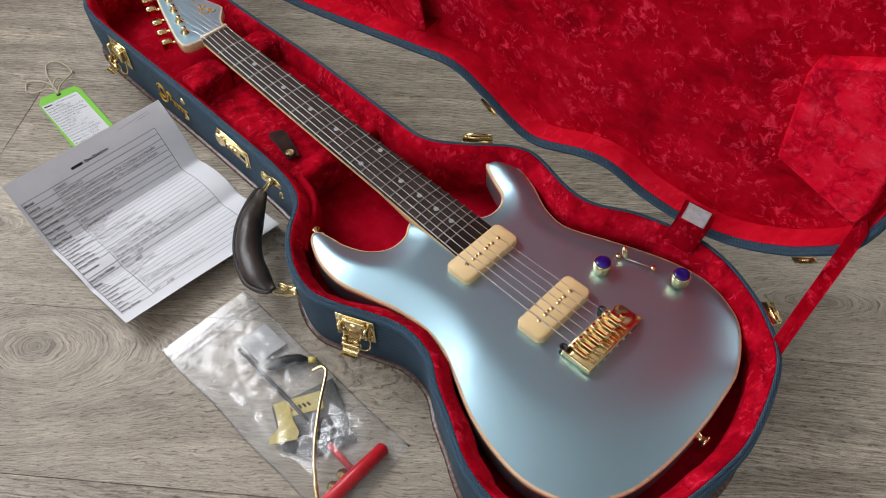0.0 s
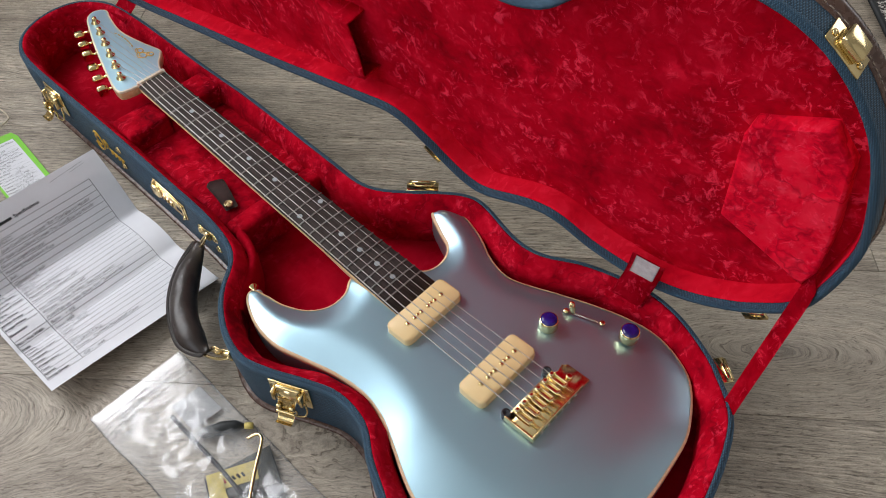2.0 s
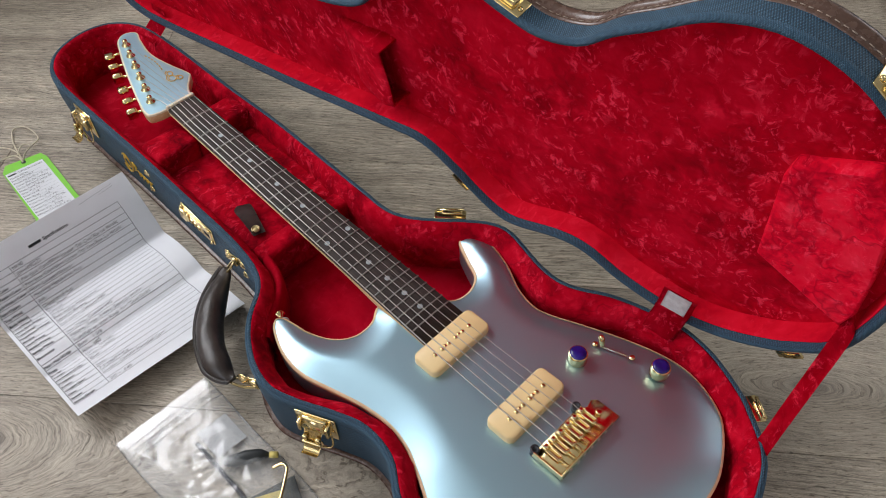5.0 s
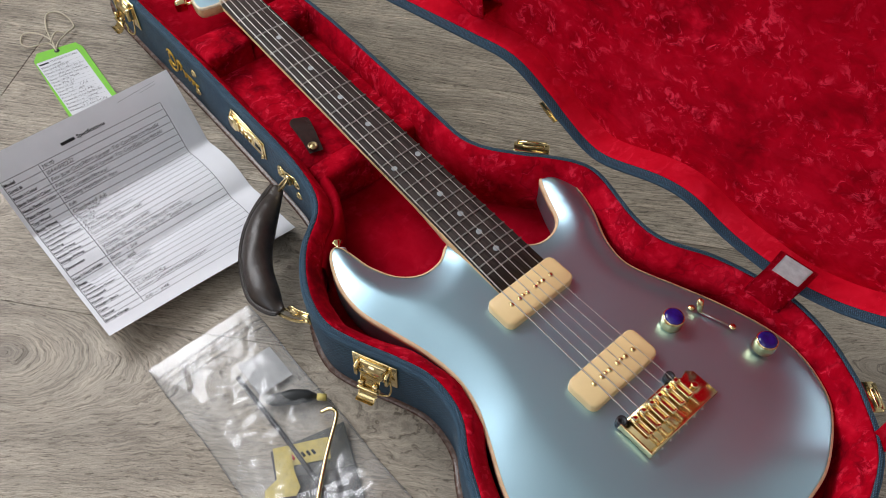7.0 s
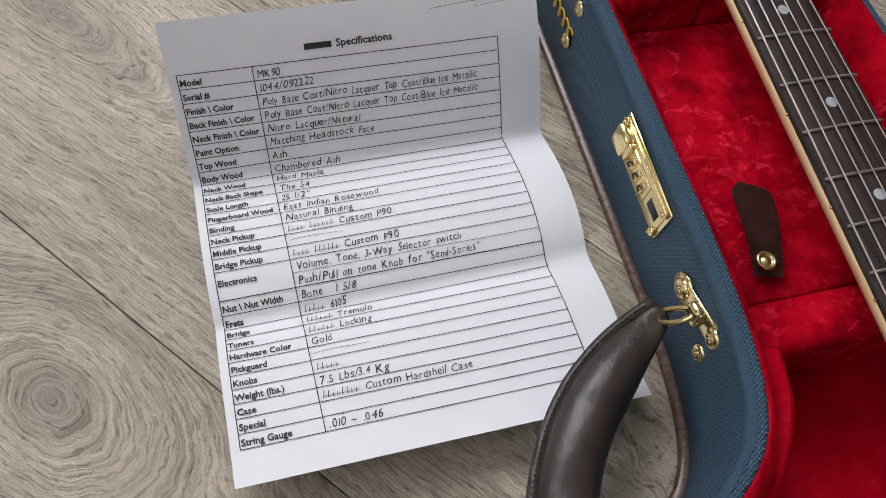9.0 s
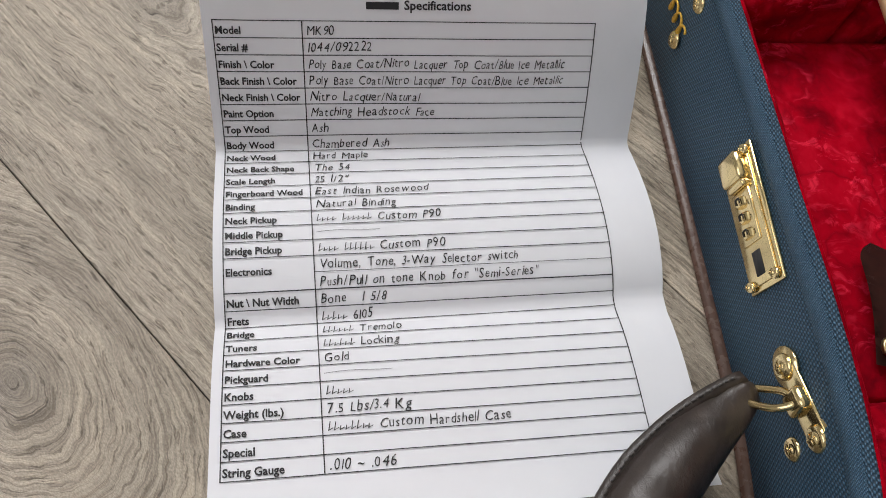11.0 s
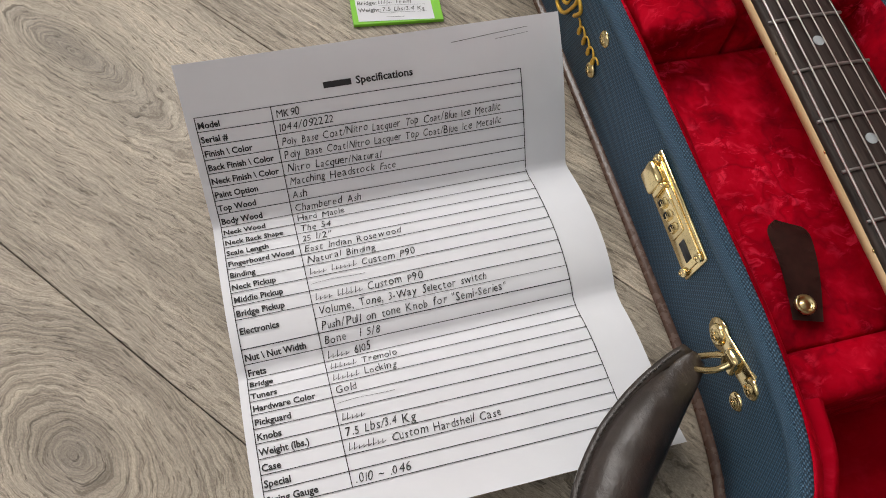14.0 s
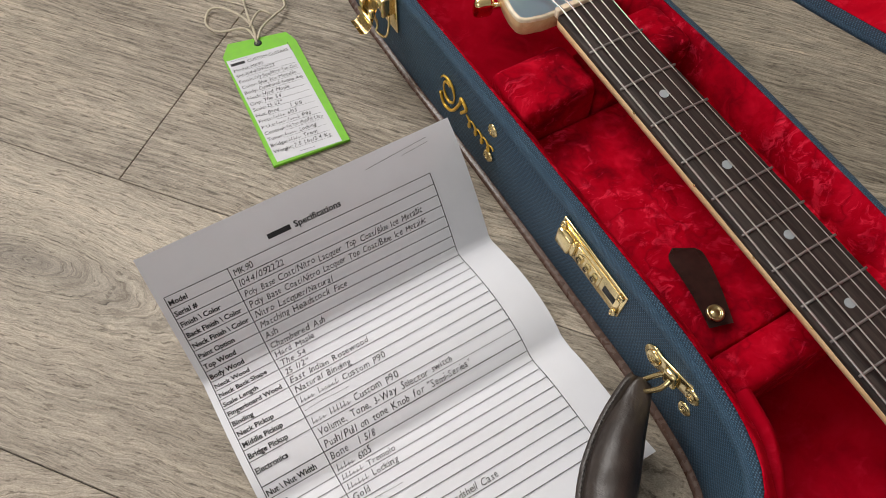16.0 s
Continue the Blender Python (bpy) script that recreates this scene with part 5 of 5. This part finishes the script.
def handwriting(text, size, rnd):
    """Slanted letters word by word; # stands for a plain bar, ~ alone for a drawn stroke."""
    out, x = [], 0.0
    for word in text.split(" "):
        if word and set(word) == {"#"}:
            # one slim leaning bar a letter, on a thin line
            w, vs, fs = len(word) * size * 0.36, [], []
            for i in range(len(word)):
                tall = size * (0.62 if i == 0 else rnd.choice((0.30, 0.34, 0.34, 0.58)))
                x1, y1, t1 = i * size * 0.36, size * 0.04, size * 0.062
                k = len(vs)
                vs += [(x1, y1, 0), (x1 + t1, y1, 0), (x1 + t1 + tall * 0.2, y1 + tall, 0), (x1 + tall * 0.2, y1 + tall, 0)]
                vs += [(x1, y1, 0), (x1 + size * 0.34, y1 + size * 0.16, 0), (x1 + size * 0.34, y1 + size * 0.21, 0), (x1, y1 + size * 0.05, 0)]
                fs += [[k, k + 1, k + 2, k + 3], [k + 4, k + 5, k + 6, k + 7]]
            vs = np.array(vs, float)
        elif word:
            w, vs, fs = 0.0, [], []
            lean = rnd.uniform(-0.015, 0.05)
            for ch in word:
                a, f = glyphs(ch, size, 0.0, 0.0)
                if not len(a):
                    continue
                a = a * rnd.uniform(0.90, 1.08)
                a[:, 0] -= a[:, 0].min()
                a[:, 0] *= rnd.uniform(0.74, 0.92)
                wide = a[:, 0].max()
                a[:, 0] += a[:, 1] * rnd.uniform(0.05, 0.26)
                turn = rnd.uniform(-0.07, 0.07)
                a[:, 1] += a[:, 0] * turn + w * lean + rnd.uniform(-0.22, 0.22)
                a[:, 0] += w + 0.09 * np.sin(a[:, 1] * 1.9 + rnd.uniform(0, 6))
                fs += [[k + len(vs) for k in q] for q in f]
                vs += a.tolist()
                w += wide + size * rnd.uniform(0.07, 0.13)
            vs = np.array(vs, float)
        else:
            w, vs, fs = size * 0.3, np.zeros((0, 3)), []
        if len(vs):
            vs = vs.copy()
            vs[:, 0] += x
            out.append((vs, fs))
        x += w + size * 0.38
    return out


def spec_sheet():
    t = thing("specification_sheet", "white paper form folded in thirds, printed and handwritten", "paper")
    rows = [[tuple(sheet_point(s, v)) for s in np.linspace(0, 1, 15)] for v in np.concatenate([np.linspace(FOLDS[k], FOLDS[k + 1], 25)[(1 if k else 0):] for k in range(3)])]
    part("sheet", loft(rows, closed=False), M_PAPER, t, "white folded paper")
    surf = lambda x, y: sheet_point(min(max(x / SW, 0), 1), min(max(y / SH, 0), 1), 0.0005)
    x0, xd, x1, y0, dy = 4.4, 45.0, 189.2, 28.9, 7.99
    n = len(ROWS)
    lines = []
    for i in range(n + 1):
        if i == 17:
            lines.append(dense_bar(xd, y0 + i * dy, x1, y0 + i * dy, 0.28, 24))
        else:
            lines.append(dense_bar(x0, y0 + i * dy, x1, y0 + i * dy, 0.42 if i != 18 else 0.55, 30))
    for x in (x0, xd, x1):
        lines.append(dense_bar(x, y0, x, y0 + n * dy, 0.5, 90))
    lines += [dense_bar(150, 9, 196, 6.0, 0.25, 8), dense_bar(176, 10.5, 196, 9.0, 0.2, 5)]
    for l in lines:
        printed("table_rule", [l], surf, t, M_INK)
    vs, fs = glyphs("Specifications", 5.9, 0.0, 0.13)
    vs[:, 0] *= 32.5 / vs[:, 0].max()
    title = [(93.5, 23.6, vs, fs), (75.5, 23.6, *bar(15.5, 3.4))]
    printed("heading", title, surf, t, M_INK, "bold printed heading")
    rnd = random.Random(7)
    for i, (a, b) in enumerate(ROWS):
        y = y0 + (i + 1) * dy - 1.5
        if a:
            vs, fs = glyphs(a, 5.0, 0.0, 0.13)
            vs[:, 0] *= 0.93
            printed("printed_label", [(x0 + 1.0, y + (0 if a != "Electronics" else 2), vs, fs)], surf, t, M_INK)
        if b == "~":
            w = [(0, 0, np.array([(2 + 30 * f, 2.0 + 0.9 * f + 0.5 * math.sin(f * 5) + dz, 0) for f in np.linspace(0, 1, 10) for dz in (0, 0.22)]), [[2 * k, 2 * k + 2, 2 * k + 3, 2 * k + 1] for k in range(9)])]
            printed("pen_stroke", [(xd, y, w[0][2], w[0][3])], surf, t, M_INK)
        elif b:
            words = handwriting(b, 6.6, rnd)
            wide = max(vs[:, 0].max() for vs, fs in words)
            k = min(1.0, 128.0 / wide)
            printed("handwriting", [(xd + 2.5, y + 0.2, vs * np.array([k, 1, 1]), fs) for vs, fs in words], surf, t, M_INK)
    return t


TAG = ((0.845, 0.2075), (0.8575, 0.198), (0.8465, 0.149), (0.8335, 0.1455), (0.7125, 0.1550), (0.7180, 0.2175))
TAG_ROWS = (("Model:", "MK90"), ("SN:", "1044/092222"), ("Finish:", "Poly Base/Nitro Top Coat"), ("Color:", "Blue Ice Metallic"), ("Body:", "Chambered Swamp Ash"), ("Neck:", "Hard Maple"), ("Grip:", "The 54"), ("Scale:", "25 1/2\""), ("Nut:", "Bone   1 5/8"),
            ("Frets:", "##### 6105"), ("P.U.s:", "#### ##### P90"), ("Control:", "Vol, Tone (Push/Pull) 3-Way"), ("Tuner:", "##### Locking"), ("Bridge:", "##### Trem"), ("Weight:", "7.5 Lbs/3.4 Kg"))


def hang_tag():
    t = thing("hang_tag", "bright green card tag with handwritten white label and string", "tag")
    loop = np.array(TAG)
    part("card", loft([ring3(loop, d, z) for d, z in ((0, 0.0006), (0, 0.0026), (0.0003, 0.003))], True, True), M_GREEN, t, "bright green card", smooth=False)
    o, ex, ey = np.array([0.838, 0.2035, 0.0034]), np.array([-0.007, -0.0555, 0]) / 0.056, np.array([-0.121, 0.0105, 0]) / 0.1215

    def surf(x, y, lift=0.0003):
        p = o + ex * x / 1000 + ey * y / 1000
        p[2] = 0.0033 + lift
        return p

    lab = [surf(-3.4, 0, 0), surf(50.5, 0, 0), surf(53.0, 118, 0), surf(0.2, 118.5, 0)]
    bm = bmesh.new()
    bm.faces.new([bm.verts.new(tuple(p)) for p in lab])
    part("label", bm, M_PAPER, t, "white paper label", smooth=False)
    vs, fs = glyphs("CUSTOM GUITARS", 5.0)
    vs[:, 0] *= 0.85
    printed("heading", [(12.5, 8.0, vs, fs), (-1.4, 8.0, *bar(12.0, 3.2))], surf, t, M_INK)
    rnd = random.Random(3)
    for i, (a, b) in enumerate(TAG_ROWS):
        y = 15.4 + i * 6.75
        vs, fs = glyphs(a, 4.9)
        w = vs[:, 0].max()
        lead = -1.4 + i * 0.16
        printed("printed_label", [(lead, y, vs, fs)], surf, t, M_INK)
        items = [(lead + 1.3 + w, y - 0.3, v, f) for v, f in handwriting(b, 5.4, rnd)]
        if items:
            wid = max((x + v[:, 0].max()) for x, _, v, _ in items)
            if wid > 49:
                items = [(x0, yy, np.column_stack([v[:, 0] * (48.5 - x0) / (wid - x0), v[:, 1], v[:, 2]]), f) for x0, yy, v, f in items]
        printed("handwriting", items, surf, t, M_INK)
    printed("rules", [dense_bar(len(a) * 2.2, 16.3 + i * 6.75, 48.5, 16.3 + i * 6.75, 0.18, 2) for i, (a, b) in enumerate(TAG_ROWS)] + [dense_bar(20, 115, 32, 115, 0.3, 1), dense_bar(0, 1.8, 14, 1.8, 0.25, 1), dense_bar(50, -2, 50.4, 8, 0.35, 1)], surf, t, M_INK)
    part("eyelet", turned([(0.0012, 0), (0.0034, 0), (0.0030, 0.0008), (0.0014, 0.0008)], 14, Matrix.Translation((0.8455, 0.1755, 0.003))), M_BLACK, t, "dark eyelet")
    loops = [[(0.845, 0.176, 0.004), (0.856, 0.176, 0.006), (0.866, 0.181, 0.006), (0.874, 0.199, 0.004), (0.889, 0.205, 0.003), (0.904, 0.197, 0.003), (0.900, 0.187, 0.005), (0.882, 0.178, 0.008), (0.866, 0.173, 0.007), (0.848, 0.1745, 0.004)],
             [(0.847, 0.176, 0.005), (0.862, 0.1725, 0.006), (0.880, 0.170, 0.005), (0.905, 0.164, 0.003), (0.925, 0.153, 0.003), (0.920, 0.139, 0.003), (0.898, 0.134, 0.003), (0.875, 0.137, 0.005), (0.866, 0.150, 0.007), (0.858, 0.166, 0.006), (0.848, 0.1745, 0.004)],
             [(0.862, 0.175, 0.007), (0.872, 0.166, 0.008), (0.878, 0.158, 0.006), (0.872, 0.152, 0.004)]]
    for l in loops:
        pts = smooth_loop(l, 7, False)
        part("string", tube(pts, 0.00105, 7), M_TWINE, t, "off-white cotton string")


# ---- bag of parts ----
def bag_height(u, v):
    """The film over the things in the bag: u along, v across, 0 to 1."""
    edge = min(1, 6 * min(u, 1 - u, v, 1 - v))
    bulge = 0.013 * math.exp(-((u - 0.90) / 0.17) ** 2) + 0.006 * math.exp(-((u - 0.45) / 0.22) ** 2 - ((v - 0.55) / 0.4) ** 2)
    d = noise.voronoi(Vector((u * 7 + v * 2.0, v * 3.0 - u * 1.6, 2.0)))[0]
    e = noise.voronoi(Vector((u * 16 - v * 4, v * 7 + u * 4, 7.0)))[0]
    n = 0.0044 * min(d[1] - d[0] - 0.25, 0.30) + 0.0015 * (e[1] - e[0] - 0.2) + noise.noise(Vector((u * 5, v * 3, 2))) * 0.0016
    n = max(n, -0.003)
    return 0.0032 + edge * (bulge + n + 0.0060)


def parts_bag():
    t = thing("plastic_bag", "clear zip-top plastic bag lying over small parts on the floor", "bag")
    c = [np.array(p) for p in ((0.353, 0.313), (0.353, 0.199), (0.070, 0.199), (0.062, 0.309))]

    def at(u, v):
        p = (c[0] * (1 - u) + c[3] * u) * (1 - v) + (c[1] * (1 - u) + c[2] * u) * v
        w = 0.0009 * math.sin(u * 14) * (1 if v < 0.5 else -1) * (abs(v - 0.5) * 2) ** 4
        return p[0], p[1] + w

    top = [[(*at(u, v), bag_height(u, v)) for v in np.linspace(0, 1, 80)] for u in np.linspace(0, 1, 190)]
    part("film_top", loft(top, closed=False), M_FILM, t, "clear crinkled plastic film").visible_shadow = False
    bot = [[(*at(u, v), 0.0008 + 0.0004 * noise.noise(Vector((u * 9, v * 5, 4)))) for v in np.linspace(0, 1, 8)] for u in np.linspace(0, 1, 14)]
    part("film_bottom", loft(bot, closed=False), M_FILM, t).visible_shadow = False
    for u in (0.055, 0.082, 0.094, 0.118):
        part("zip_strip", tube([(*at(u, v), bag_height(u, v) + 0.0006) for v in np.linspace(0.01, 0.99, 40)], 0.0008, 6), M_FILM, t, "clear zip ridge")
    for v in (0.004, 0.996):
        part("side_seal", tube([(*at(u, v), bag_height(u, v)) for u in np.linspace(0, 1, 60)], 0.0007, 5), M_FILM, t)
    return t


def bag_contents():
    # wrench with a red grip
    w = thing("truss_rod_wrench", "long black steel wrench with red T-shaped grip", "tool")
    part("shaft", tube([(0.288, 0.252, 0.006), (0.210, 0.252, 0.006), (0.118, 0.2555, 0.007)], 0.0024, 8), M_BLACK, w, "black steel shaft")
    part("collar", tube([(0.128, 0.2552, 0.007), (0.090, 0.2565, 0.008)], 0.0036, 10), M_RED, w)
    part("grip", tube([(0.0835, 0.300, 0.009), (0.0835, 0.297, 0.009), (0.0845, 0.257, 0.009), (0.085, 0.220, 0.009), (0.085, 0.217, 0.009)], [0.004, 0.0072, 0.0074, 0.0072, 0.004], 14), M_RED, w, "red dipped grip")
    # tremolo arm
    a = thing("tremolo_arm", "bent gold-plated tremolo arm", "guitar part")
    arm = smooth_loop([(0.068, 0.318, 0.012), (0.090, 0.302, 0.014), (0.129, 0.273, 0.017), (0.163, 0.238, 0.018), (0.187, 0.209, 0.018), (0.194, 0.204, 0.018), (0.200, 0.206, 0.017), (0.204, 0.214, 0.014)], 6, False)
    part("rod", tube(arm, [0.0026 if i < 9 else 0.0019 for i in range(len(arm))], 10), M_GOLD, a)
    # folded card and yellow label
    k = thing("lock_instruction_card", "black printed card with white lettering", "card")
    flat = lambda pts, z, th: loft([[(x, y, zz) for x, y in pts] for zz in (z, z + th)], True, True)
    part("card_sheet", flat([(0.186, 0.202), (0.113, 0.232), (0.133, 0.278), (0.158, 0.292), (0.206, 0.270)], 0.004, 0.0006), M_CARD, k, smooth=False)
    part("card_flap", flat([(0.186, 0.2025), (0.146, 0.219), (0.178, 0.276), (0.205, 0.2695)], 0.005, 0.0006), M_GREY, k, "dark grey folded flap", smooth=False)
    bm = bmesh.new()
    along, down = Vector((0.016, 0.038, 0)).normalized(), Vector((0.011, -0.0045, 0)).normalized()
    for i, (txt, at) in enumerate((("Front Panel", (0.1300, 0.2350)), ("Combination Lock", (0.1400, 0.2310)))):
        vs, fs = glyphs(txt, 8.0, 0, 0.06)
        bv = [bm.verts.new(Vector((*at, 0.0066)) + along * x * 0.80 / 1000 - down * y / 1000) for x, y, _ in vs]
        for f in fs:
            bm.faces.new([bv[q] for q in f])
    part("lettering", bm, M_PAPER, k, "white printed lettering", smooth=False)
    y = thing("yellow_packet", "small yellow paper packet with red print", "packet")
    part("paper", flat([(0.206, 0.266), (0.183, 0.222), (0.165, 0.232), (0.186, 0.270)], 0.0060, 0.0008), M_YELLOW, y, smooth=False)
    part("packet_flap", flat([(0.206, 0.267), (0.197, 0.254), (0.176, 0.264), (0.161, 0.268), (0.157, 0.275), (0.172, 0.298), (0.178, 0.294), (0.180, 0.280)], 0.0072, 0.0008), M_YELLOW, y, smooth=False)
    a0, b0 = Vector((0.190, 0.262, 0.0070)), Vector((0.178, 0.236, 0.0070))
    for i in range(6):
        p = a0.lerp(b0, i / 6)
        part("red_print" if i < 3 else "black_print", box(0.0055, 0.0024, 0.0003, tuple(p), m=None), M_RED if i < 3 else M_INK, y)
    sl = thing("paper_slip", "crumpled white paper slip", "paper")
    rows = [[(0.297 - 0.040 * u + 0.002 * v, 0.210 + 0.036 * v, 0.005 + 0.003 * noise.noise(Vector((u * 3, v * 3, 1)))) for v in np.linspace(0, 1, 9)] for u in np.linspace(0, 1, 9)]
    part("sheet", loft(rows, closed=False), M_SLIP, sl)
    pk = thing("foam_pack", "dark padded accessory pouch with yellow tip", "pouch")
    part("pouch", tube([(0.222, 0.206, 0.006), (0.228, 0.212, 0.007), (0.236, 0.224, 0.008), (0.246, 0.240, 0.007), (0.249, 0.246, 0.006)], [0.002, 0.006, 0.0075, 0.006, 0.002], 10), M_CARD, pk)
    part("tip", tube([(0.216, 0.200, 0.006), (0.222, 0.206, 0.006)], 0.0035, 8), M_YELLOW, pk)
    for p in ((0.093, 0.281), (0.096, 0.266)):
        r = thing("strap_lock", "small gold strap lock bushing", "guitar part", "loose strap locks", at=(p[0], p[1], 0.0085))
        part("bushing", turned([(0.0018, 0), (0.0062, 0), (0.0064, 0.0016), (0.0045, 0.0028), (0.0042, 0.0055), (0.0020, 0.0060)], 16, Matrix.Translation((0, 0, -0.006)) @ Matrix.Rotation(radians(20), 4, "X")), M_GOLD, r)


room()
CASE_OB = case_bottom()
case_inside(CASE_OB)
LID = case_lid(CASE_OB)
case_hardware(CASE_OB, LID)
case_straps(CASE_OB, LID)
carry_handle(CASE_OB)
guitar()
spec_sheet()
hang_tag()
parts_bag()
bag_contents()
rug()
floor()
